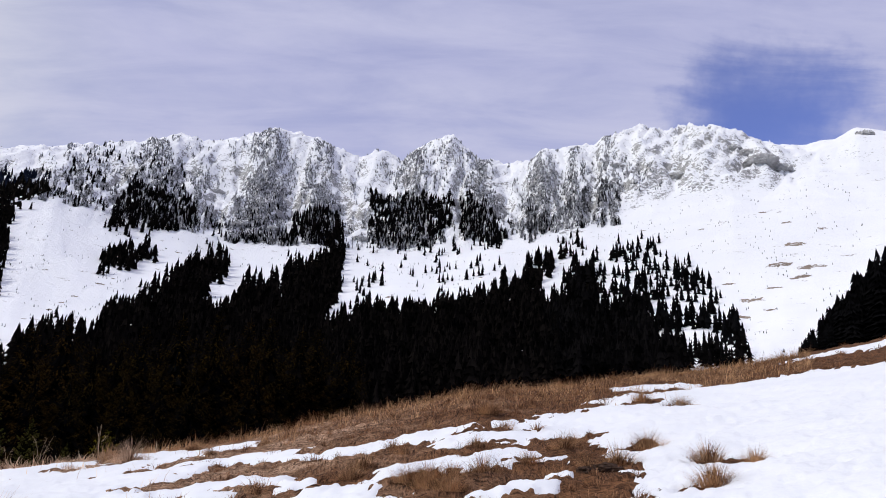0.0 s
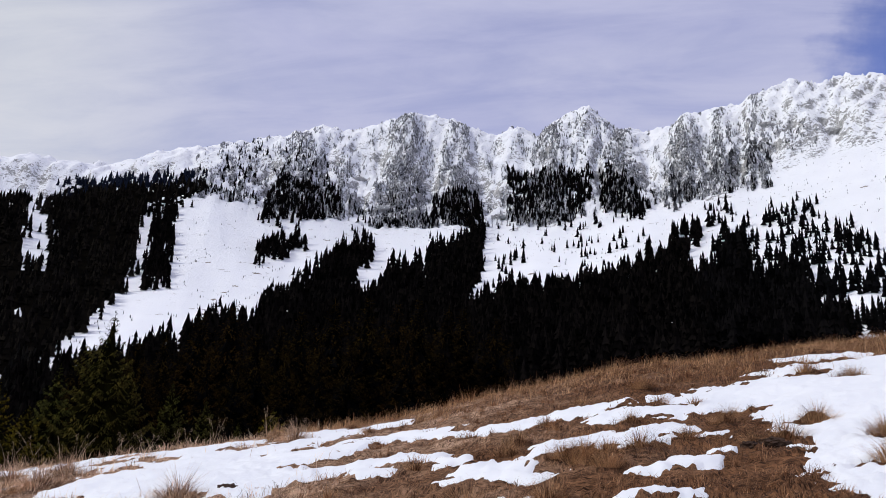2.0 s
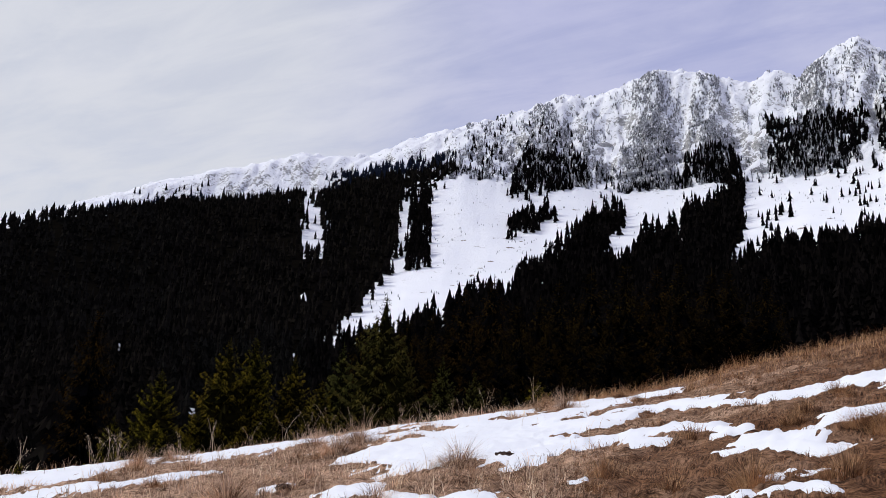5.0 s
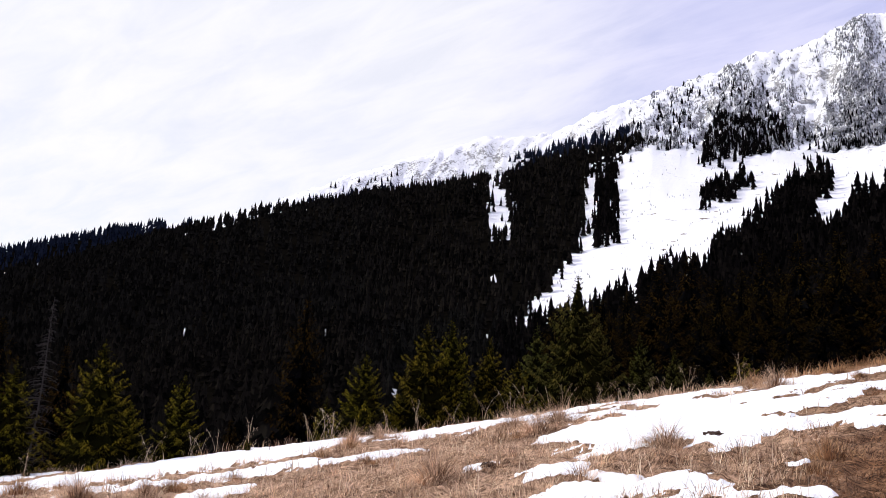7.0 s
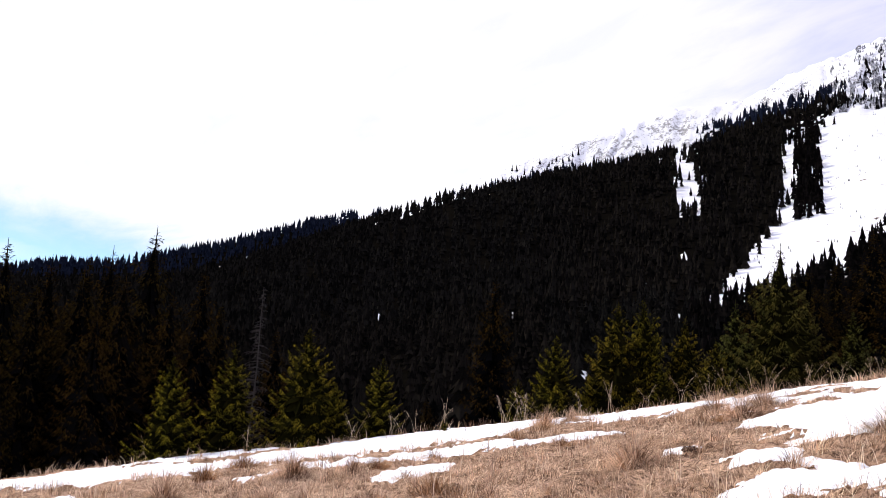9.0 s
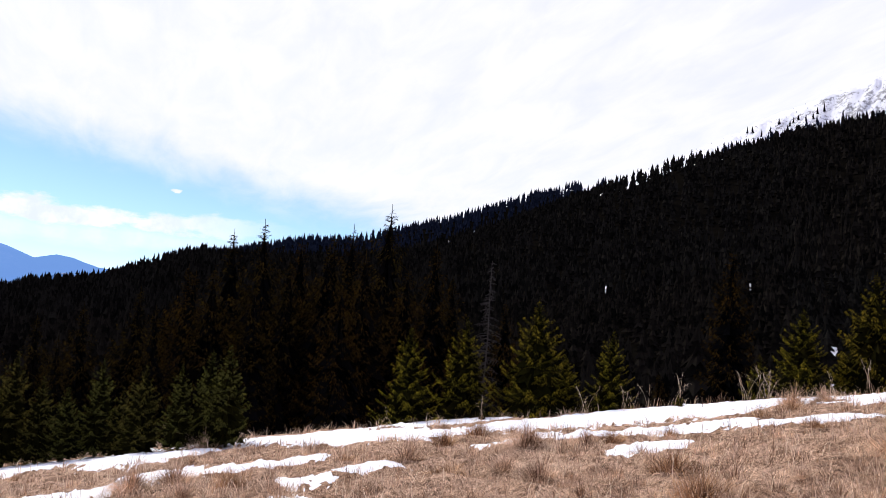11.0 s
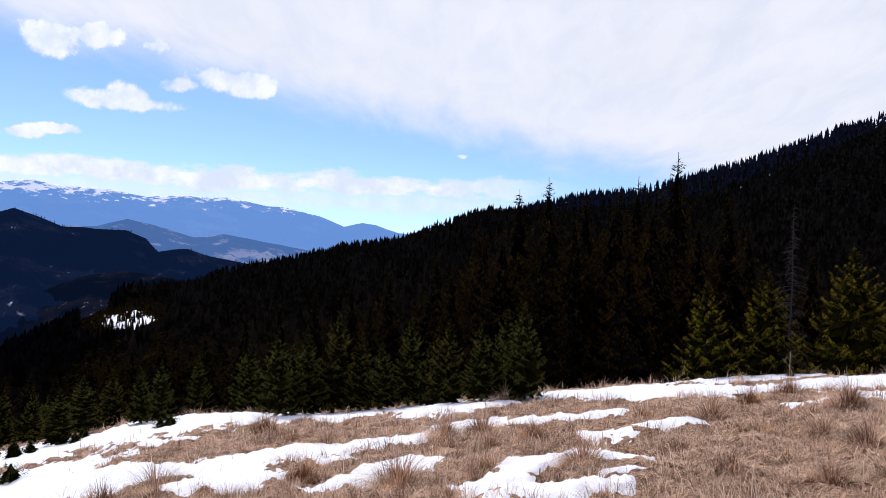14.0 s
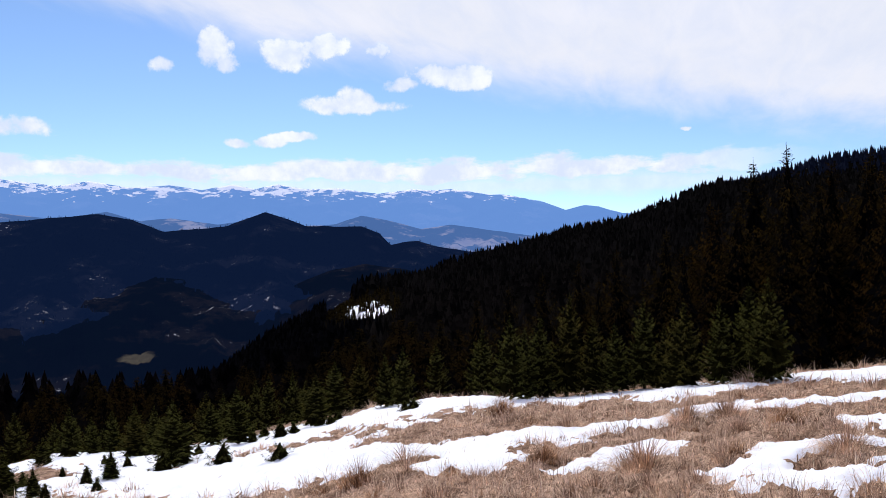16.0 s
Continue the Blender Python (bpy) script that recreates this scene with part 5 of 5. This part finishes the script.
    SHRUBS = [(47.2, 23.6, 0.8), (22.0, 26.2, 0.75), (38.7, 24.0, 0.3), (35.1, 23.4, 0.35), (36.4, 23.8, 0.5), (54.8, 23.3, 0.3), (64.2, 24.6, 0.35), (85.8, 22.0, 0.25), (67.8, 25, 0.35), (84.9, 22.6, 0.2), (109.3, 25.0, 0.30), (108.7, 24.9, 0.35), (130.0, 21.8, 0.45), (129.4, 19.9, 0.35), (121.6, 22.8, 0.55),
              (117.8, 19.1, 0.4), (119.7, 29.3, 0.5), (125.4, 24.3, 0.6), (116.9, 27.6, 0.4), (126.1, 35.4, 0.7), (132.3, 19.3, 0.35), (117.8, 27.1, 0.55), (114.4, 28.4, 0.4), (113.9, 30.3, 0.35), (131.4, 25.0, 0.3), (127.6, 27.5, 0.35), (123.2, 29.0, 0.35), (118.9, 31.0, 0.4), (133.6, 24.0, 0.4), (129.0, 31.0, 0.35)]

    def tall_to(a, r, rise_):
        return EYE + r * math.tan(radians(rise_)) - float(ground_at(a, r))
    for k, (a, r, top) in enumerate(EDGE + BROW_TREES + SCATTERED):
        r *= 0.89 if 83 < a < 103 else 1.0
        planted(stemmed[k % 3] if a > 80 or a < 36 else young[k % 4], a, r, max(tall_to(a, r, top), 0.8), 300 + k, wider=1.5 if a > 112 and r < 37 else 1.0)
    for k, (a, r, top) in enumerate(WALL):
        planted(old[k % 4], a, r, tall_to(a, r, top), 370 + k, wider=1.25)
    for k, (a, r, h) in enumerate(SHRUBS):
        planted((lit_tipped if a < 60 else bushes)[k % 4], a, r, h * 1.15, 350 + k)
    for k, (a, r, top) in enumerate(TALL):
        planted(old[k % 4], a, r, tall_to(a, r, top), 400 + k)
    gen = random.Random(77)
    for k in range(48):
        a = gen.uniform(20, 140) if k < 36 else gen.uniform(104, 140)
        r = gen.uniform(44, 105) if a > 44 else gen.uniform(44, 90)
        top = np.interp(a, [20, 28, 36, 44, 60, 70, 74, 84, 92, 100, 106, 114, 122, 140], [9, 8.5, 6.5, 2.0, 1.0, 2.5, 5.0, 4.5, 1.0, -1.5, -3.4, -5.8, -7.4, -8]) - gen.uniform(0, 3.0)
        planted(distant[k % 4], a, r, min(max(tall_to(a, r, top), 4), 17), 500 + k, wider=1.15)
    for k in range(34):
        a, r = gen.uniform(107, 140), gen.uniform(56, 105)
        top = np.interp(a, [107, 114, 118, 121, 125, 140], [-3.4, -4.7, -5.4, -6.2, -6.7, -6.0]) - gen.uniform(0, 2.2)
        planted(distant[k % 4], a, r, min(max(tall_to(a, r, top), 3), 16), 600 + k, wider=1.3)
    for ob in young + old + stemmed + bushes + lit_tipped + distant:
        for piece in (*ob.children, ob):
            bpy.data.objects.remove(piece)


plant_spruces()


def dead_spruce():
    rng = random.Random(9)
    soup = Soup()
    tall = 11.3
    soup.tube([Vector((0.05 * math.sin(k), 0, tall * k / 8 - 0.1)) for k in range(9)], [0.065 * (1 - 0.92 * k / 8) + 0.006 for k in range(9)], 7)
    twigs = Soup()
    for k in range(260):
        z = tall * (0.2 + 0.79 * k / 260) + rng.uniform(-.1, .1)
        t = rng.uniform(0, 6.28)
        long = (1.7 * (1 - z / tall) + 0.15) * rng.uniform(0.25, 1.25)
        out = Vector((math.cos(t), math.sin(t), 0))
        pts = [Vector((0, 0, z)), Vector((0, 0, z - 0.05 * long)) + out * long * 0.55, Vector((0, 0, z - 0.22 * long)) + out * long]
        twigs.strip(pts, [0.012, 0.009, 0.005], Vector((0, 0, 1)))
        for s in range(3):
            p = pts[0].lerp(pts[2], rng.uniform(0.3, 0.95))
            twigs.tri(p, p + Vector((0.03, 0, 0.01)), p + Vector((rng.uniform(-.2, .2), rng.uniform(-.2, .2), rng.uniform(-.25, .02))) * long)
    ob = thing("dead_spruce", "bare grey dead spruce with broken thin branches", "tree")
    part("trunk", soup.mesh("trunk", DEAD, True), ob)
    part("branchwork", twigs.mesh("branchwork", DEAD), ob)
    p = spot(68.0, 44)
    ob.matrix_world = pose(p.x, p.y, p.z) @ Matrix.Rotation(radians(1.5), 4, heading(68.5)) @ pose(0, 0, 0, 0, 0, 250)


dead_spruce()


# ------------------------------------------------------------------ grass
def blades(count, az_range, near, far, low, high, seed, mat, name, label, lean=0.9, limit=-0.004, clump=0.0, bias=1.0, fringe=False, stout=1.0):
    gen = np.random.default_rng(seed)
    a = gen.uniform(*az_range, count)
    r = near * (far / near) ** (gen.uniform(0, 1, count) ** bias)
    if fringe:
        r = np.minimum(r, along(BROW_FAR, a) * 1.08)
    x0, y0 = -r * np.sin(np.radians(a)), r * np.cos(np.radians(a))
    tuftness = waves(x0 * 1.3, y0 * 1.3, 3, 0.6, seed=seed + 5)
    keep = (r <= along(BROW_FAR, a) * 1.08) & (snow_cover(a, r) < limit) & (tuftness > clump + gen.uniform(-.35, .15, count))
    a, r, tuftness = a[keep], r[keep], tuftness[keep]
    n = len(a)
    base = polar_points(a, r, ground_at(a, r) - 0.01)
    tall = gen.uniform(low, high, n) * (1 + 0.5 * np.clip(tuftness, -0.5, 0.8))
    turn = 6.28 * waves(base[:, 0] * 0.6, base[:, 1] * 0.6, 2, seed=seed + 9) + gen.normal(0, 0.9, n)
    tip = lean * gen.uniform(0.35, 1.3, n)
    way_ = np.stack([np.cos(turn), np.sin(turn), 0 * turn], -1)
    side = np.stack([-np.sin(turn), np.cos(turn), 0 * turn], -1) * gen.uniform(0.0015, 0.0034, n)[:, None] * stout * np.clip(r / 9, 1, 2.4)[:, None]
    mid = base + way_ * (tall * 0.4 * np.sin(tip * 0.6))[:, None] + np.stack([0 * tall, 0 * tall, tall * 0.55 * np.cos(tip * 0.6)], -1)
    end = mid + way_ * (tall * 0.6 * np.sin(tip * 1.15))[:, None] + np.stack([0 * tall, 0 * tall, tall * 0.5 * np.cos(tip * 1.15)], -1)
    verts = np.stack([base - side, base + side, mid - side * 0.8, mid + side * 0.8, end], 1).reshape(-1, 3)
    k = (np.arange(n) * 5)[:, None, None]
    faces = (np.array([(0, 1, 3), (0, 3, 2), (2, 3, 4)])[None] + k).reshape(-1, 3)
    return tagged(new(name, mesh_of(name, verts, faces, False, (mat,))), label, "grass", kind="stuff")


blades(100000, (-32, 20), 5.5, 42, 0.03, 0.10, 601, WET, "dry_grass", "rust-brown withered grass on the bare meadow", 1.7)
blades(150000, (20, 140), 6, 36, 0.03, 0.115, 602, STRAW, "dry_grass", "flattened straw-coloured grass on the bare meadow", 1.85)
blades(88000, (-24, 20), 17, 44, 0.10, 0.50, 603, RUST, "tall_grass", "tall rust-coloured grass along the meadow's brow", 1.6, clump=0.12, bias=0.6, fringe=True, stout=0.6)
blades(2600, (19, 75), 20, 30, 0.15, 0.40, 604, STRAW, "tall_grass", "thin dry grass along the meadow's brow", 0.8, limit=0.2, clump=0.25, bias=0.4, fringe=True)

blades(14000, (18, 140), 7, 30, 0.16, 0.36, 605, PALE, "tall_grass", "thin pale grass stalks standing on the meadow", 1.0, limit=0.01, clump=0.05)


def clumps(count, az_range, near, far, seed, mat, label, grown=0.85):
    """Small matted clumps, each of a few dozen blades that fall outwards."""
    gen = np.random.default_rng(seed)
    a = gen.uniform(*az_range, count)
    r = near * (far / near) ** gen.uniform(0, 1, count)
    keep = (snow_cover(a, r) < 0.006) & (r < along(BROW_FAR, a))
    a, r = a[keep], r[keep]
    base = polar_points(a, r, ground_at(a, r))
    size = grown * gen.uniform(0.5, 1.25, len(a)) * np.clip(0.8 + r / 50, 1, 1.5)
    each = 42
    n = len(a) * each
    base, size = np.repeat(base, each, 0), np.repeat(size, each)
    turn, far_ = gen.uniform(0, 6.28, n), gen.random(n) ** 0.6
    out = np.stack([np.cos(turn), np.sin(turn), 0 * turn], -1)
    p = base + out * (far_ * 0.15 * size)[:, None] - np.array([0, 0, 0.02])
    bend = turn + gen.normal(0, 0.7, n)
    way_ = np.stack([np.cos(bend), np.sin(bend), 0 * bend], -1)
    side = np.stack([-np.sin(bend), np.cos(bend), 0 * bend], -1) * (gen.uniform(0.0014, 0.0034, n) * np.clip(np.hypot(p[:, 0], p[:, 1]) / 10, 1, 2.4))[:, None]
    tall, tip = size * gen.uniform(0.09, 0.26, n), 0.25 + 1.25 * far_ * gen.uniform(0.6, 1.4, n)
    rise_ = np.array([0, 0, 1.0])
    mid = p + way_ * (tall * 0.5 * np.sin(tip * 0.6))[:, None] + rise_ * (tall * 0.5 * np.cos(tip * 0.6))[:, None]
    end = mid + way_ * (tall * 0.6 * np.sin(tip * 1.4))[:, None] + rise_ * (tall * 0.5 * np.cos(tip * 1.4))[:, None]
    verts = np.stack([p - side, p + side, mid - side * 0.8, mid + side * 0.8, end], 1).reshape(-1, 3)
    faces = (np.array([(0, 1, 3), (0, 3, 2), (2, 3, 4)])[None] + (np.arange(n) * 5)[:, None, None]).reshape(-1, 3)
    return tagged(new("grass_clumps", mesh_of("grass_clumps", verts, faces, False, (mat,))), label, "grass", kind="stuff")


clumps(800, (-32, 20), 7, 40, 621, WET, "matted rusty grass clumps on the bare meadow", 0.7)
clumps(2300, (20, 140), 7, 34, 622, STRAW, "matted straw-coloured grass clumps on the bare meadow", 1.2)


def tuft_mesh(seed, count, tall, mat, droop=0.85):
    rng = random.Random(seed)
    soup = Soup()
    for k in range(count):
        t, far = rng.uniform(0, 6.28), rng.random() ** 0.7
        out = Vector((math.cos(t), math.sin(t), 0))
        p = out * far * 0.17 + Vector((0, 0, -0.03))
        h = tall * rng.uniform(0.45, 1.15) * (1 - 0.35 * far)
        tip = (0.12 + droop * far) * rng.uniform(0.6, 1.7)
        turn = Vector((math.cos(t + rng.uniform(-.9, .9)), math.sin(t + rng.uniform(-.9, .9)), 0))
        mid = p + turn * h * 0.5 * math.sin(tip * 0.6) + Vector((0, 0, h * 0.5 * math.cos(tip * 0.6)))
        end = mid + turn * h * 0.55 * math.sin(tip * 1.3) + Vector((0, 0, h * 0.5 * math.cos(tip * 1.3)))
        side = Vector((-turn.y, turn.x, 0))
        wide = rng.uniform(0.0013, 0.0028)
        soup.strip([p, mid], [wide, wide * 0.7], side)
        soup.tri(mid - side * wide * 0.7, mid + side * wide * 0.7, end)
    return soup.mesh("tussock", mat)


def plant_tufts():
    rust = [tuft_mesh(700 + k, 650, 0.36, RUST) for k in range(3)]
    straw = [tuft_mesh(710 + k, 1000, 0.44, STRAW, 1.9) for k in range(2)] + rust[:1]
    small_rust, small_straw = [tuft_mesh(730 + k, 320, 0.34, RUST) for k in range(3)], [tuft_mesh(740 + k, 320, 0.34, STRAW if k else RUST, 1.7) for k in range(4)]
    rng = random.Random(70)
    places = list(TUFTS_EAST + TUFTS_WEST)
    while len(places) < 200:
        a = rng.uniform(-24, 132)
        r = 8.5 * (4.3 if a < 20 else 2.9) ** rng.random()
        if r < along(BROW_FAR, a) * 0.97 and snow_cover(np.array([a]), np.array([r]))[0] < -0.02:
            places.append((a, r))
    for k, (a, r) in enumerate(places):
        ob = new("grass_tussock", (rust if a < 20 else straw)[k % 3] if k < 54 else small_rust[k % 3] if a < 18 else small_straw[k % 4])
        tagged(ob, "rusty dry grass tussock standing out of the snow" if a < 20 else "straw-coloured grass tussock on the bare meadow", "grass", "tussocks on the meadow")
        p, s = spot(a, r), rng.uniform(0.8, 1.25) * ((1.3 if a > 20 else 0.85) if k < 54 else rng.uniform(0.5, 0.95))
        ob.matrix_world = pose(p.x, p.y, p.z, rng.uniform(-6, 6), rng.uniform(-6, 6), rng.uniform(0, 360)) @ Matrix.Diagonal((s * 1.2, s * 1.2, s, 1))


plant_tufts()


def weed_kind(seed):
    rng = random.Random(seed)
    ob = thing("dry_weed", "tall pale dry weed stalk with a drooping seed head", "plant", "dry weeds along the meadow's edge")
    stem, head = Soup(), Soup()
    for s in range(rng.randint(2, 4)):
        tall, bend, t = rng.uniform(0.35, 0.85), rng.uniform(0.15, 0.6), rng.uniform(0, 6.28)
        out = Vector((math.cos(t), math.sin(t), 0))
        foot = Vector((rng.uniform(-.08, .08), rng.uniform(-.08, .08), 0))
        line = [foot + out * bend * (k / 6) ** 2 * tall + Vector((0, 0, tall * (k / 6) * (1 - 0.12 * bend * k / 6))) for k in range(7)]
        stem.tube(line, [0.0026 - 0.0002 * k for k in range(7)], 4)
        for k in range(14):
            p = line[4].lerp(line[6], rng.random())
            way_ = (out * rng.uniform(-.3, 1) + Vector((rng.uniform(-.7, .7), rng.uniform(-.7, .7), rng.uniform(-.7, .5)))).normalized()
            q = p + way_ * rng.uniform(0.03, 0.1)
            side = way_.cross(Vector((0, 0, 1))).normalized() * 0.004
            head.tri(p, q - side, q + side)
    part("stem", stem.mesh("stem", PALE, True), ob)
    tagged(part("seed_head", head.mesh("seed_head", PALE), ob), kind="stuff")
    return ob


def plant_weeds():
    kinds = [weed_kind(720 + k) for k in range(4)]
    rng = random.Random(72)
    KNOWN = [(31.5, 24.2), (31.2, 24.2), (29.8, 24.2), (29.4, 24.0), (27.8, 23.2), (27.4, 23.4), (33.6, 24.2), (36.2, 24), (54.9, 23.5), (57.6, 22.7), (58.2, 23.4), (60.9, 23.6), (67.8, 24), (50.0, 23), (49.4, 23), (41.1, 23.1), (22.4, 25),
             (56.7, 23.4), (50.7, 22.6), (49.2, 22.8), (74.3, 26.6), (88.5, 29.2), (37.5, 23.5), (39.0, 23.5), (43.5, 23), (45.5, 23), (25.5, 24.5), (34.6, 24), (88.0, 29), (92, 29.5)]
    for k, (a, r) in enumerate(KNOWN):
        p = spot(a, r)
        ob = copy_thing(kinds[k % 4], pose(p.x, p.y, p.z - 0.02, rng.uniform(-8, 8), rng.uniform(-8, 8), rng.uniform(0, 360)))
        s = rng.uniform(0.75, 1.25)
        ob.scale = (s, s, s)
    for ob in kinds:
        for piece in (*ob.children, ob):
            bpy.data.objects.remove(piece)


plant_weeds()


def cliffs():
    """Grey limestone heads that stand out of the snow along the crest."""
    gen = random.Random(91)
    for k, (a, up, long) in enumerate(CLIFFS):
        reach = np.arange(900.0, 1405, 2)
        r = float(reach[np.argmax(np.degrees(np.arctan2(ground_at(np.full_like(reach, a), reach) - EYE, reach)) > up)])
        if r < 901:
            continue
        bm = bmesh.new()
        bmesh.ops.create_icosphere(bm, subdivisions=5, radius=1.0)
        for v in bm.verts:
            crack = noise.ridged_multi_fractal(v.co * 3.1 + Vector((k * 3.7, 0, 0)), 0.9, 2.1, 5, 1.0, 2.0)
            v.co *= 0.75 + 0.22 * crack
            v.co.z = v.co.z * 0.8 + 0.3 * noise.fractal(v.co * 2.6 + Vector((0, k * 2.3, 0)), 0.7, 2.1, 5)
        me = bpy.data.meshes.new("cliff")
        bm.to_mesh(me)
        bm.free()
        me.materials.append(MOUNTAIN)
        ob = tagged(new("cliff", me), "grey limestone crag dusted with snow below the crest", "rock", "crags along the crest")
        p = spot(a, r)
        ob.matrix_world = pose(p.x, p.y, p.z - 0.12 * long, gen.uniform(-8, 8), gen.uniform(-8, 8), a + gen.uniform(-20, 20)) @ Matrix.Diagonal((long, long * 0.8, long * gen.uniform(0.42, 0.55), 1))


def outcrops():
    """Patches of rock and brown turf where the snow has slid off the slope."""
    gen = random.Random(88)
    for k, (a, up, long) in enumerate(OUTCROPS):
        long *= 1.35 if a < -10 else 0.6
        reach = np.arange(140.0, 1150, 4)
        r = float(reach[np.argmax(np.degrees(np.arctan2(ground_at(np.full_like(reach, a), reach) - EYE, reach)) > up)])
        bm = bmesh.new()
        bmesh.ops.create_icosphere(bm, subdivisions=4, radius=1.0)
        for v in bm.verts:
            flat = Vector((v.co.x * 1.6, v.co.y * 2.6, k * 5.3))
            v.co *= 1 + 0.5 * noise.fractal(v.co * 1.4 + Vector((k * 5.3, 0, 0)), 0.9, 2.0, 3)
            v.co.z = v.co.z * 0.5 + 1.1 * noise.fractal(flat * 1.5, 0.6, 2.1, 6) - 0.3
        me = bpy.data.meshes.new("rock_outcrop")
        bm.to_mesh(me)
        bm.free()
        me.materials.append(OUTCROP)
        ob = tagged(new("rock_outcrop", me), "brown rocky outcrop bare of snow on the mountainside", "rock", "outcrops on the snowy slope")
        p = spot(a, r)
        across, uphill = spot(a - 0.6, r) - spot(a + 0.6, r), spot(a, r + 14) - spot(a, r - 14)
        up_ = across.cross(uphill).normalized()
        side = (across.normalized() + uphill.normalized() * gen.uniform(-.5, .3)).normalized()
        turn = Matrix((side, up_.cross(side), up_)).transposed().to_4x4()
        ob.matrix_world = Matrix.Translation(p) @ turn @ Matrix.Diagonal((long, long * gen.uniform(0.4, 0.7), long * 0.12, 1))


# bearing, rise above the eye, half length in metres
OUTCROPS = [(-23.9, 17.7, 9), (-22.7, 16.5, 8), (-24.6, 16.2, 9), (-24.0, 15.6, 6), (-20.8, 14.3, 8), (-21.8, 13.6, 6), (-20.2, 13.2, 7), (-22.3, 15.0, 5), (-19.4, 15.4, 4), (-22.0, 20.0, 4), (-17.8, 19.2, 3), (-23.4, 19.2, 4), (-25.6, 18.6, 4),
            (27.6, 13.6, 4), (26.9, 11.2, 6), (28.2, 10.4, 4), (25.6, 12.2, 5), (26.3, 11.7, 4), (24.2, 13.2, 7), (23.4, 13.7, 5), (30.3, 9.8, 4), (19.6, 16.0, 6), (18.6, 15.8, 4), (4.5, 14.4, 7), (2.8, 14.9, 4), (-2.0, 16.0, 5), (12.6, 17.3, 4)]
outcrops()
# bearing, rise above the eye, half length in metres
CLIFFS = [(-22.1, 23.4, 24), (-23.3, 22.8, 17), (-21.2, 24.0, 18), (-20.3, 24.4, 13), (-12.0, 23.8, 12), (-16.2, 22.9, 13), (-28.8, 24.2, 14), (15.5, 18.5, 14), (6.9, 18.3, 10), (17.6, 20.4, 12), (13.4, 18.4, 9)]
cliffs()


def earth_mounds():
    for k, (a, r, size) in enumerate(((-10.6, 10.1, 0.12), (-11.9, 9.7, 0.08), (-9.2, 9.9, 0.1), (38.6, 11.8, 0.12), (24.2, 11.6, 0.12), (88.6, 13.2, 0.1))):
        bm = bmesh.new()
        bmesh.ops.create_icosphere(bm, subdivisions=4, radius=1.0)
        for v in bm.verts:
            n_ = noise.fractal(v.co * 2.2 + Vector((k * 3.1, 0, 0)), 0.8, 2.0, 5)
            v.co *= 1 + 0.34 * n_
            v.co.z *= 0.55
        me = bpy.data.meshes.new("earth_mound")
        bm.to_mesh(me)
        bm.free()
        me.materials.append(SOIL)
        ob = tagged(new("earth_mound", me), "dark bare clod of wet earth among the snow", "dark_floor", "earth mounds on the meadow")
        p = spot(a, r)
        ob.matrix_world = pose(p.x, p.y, p.z, 0, 0, 40 * k) @ Matrix.Diagonal((size * 1.3, size, size, 1))


earth_mounds()
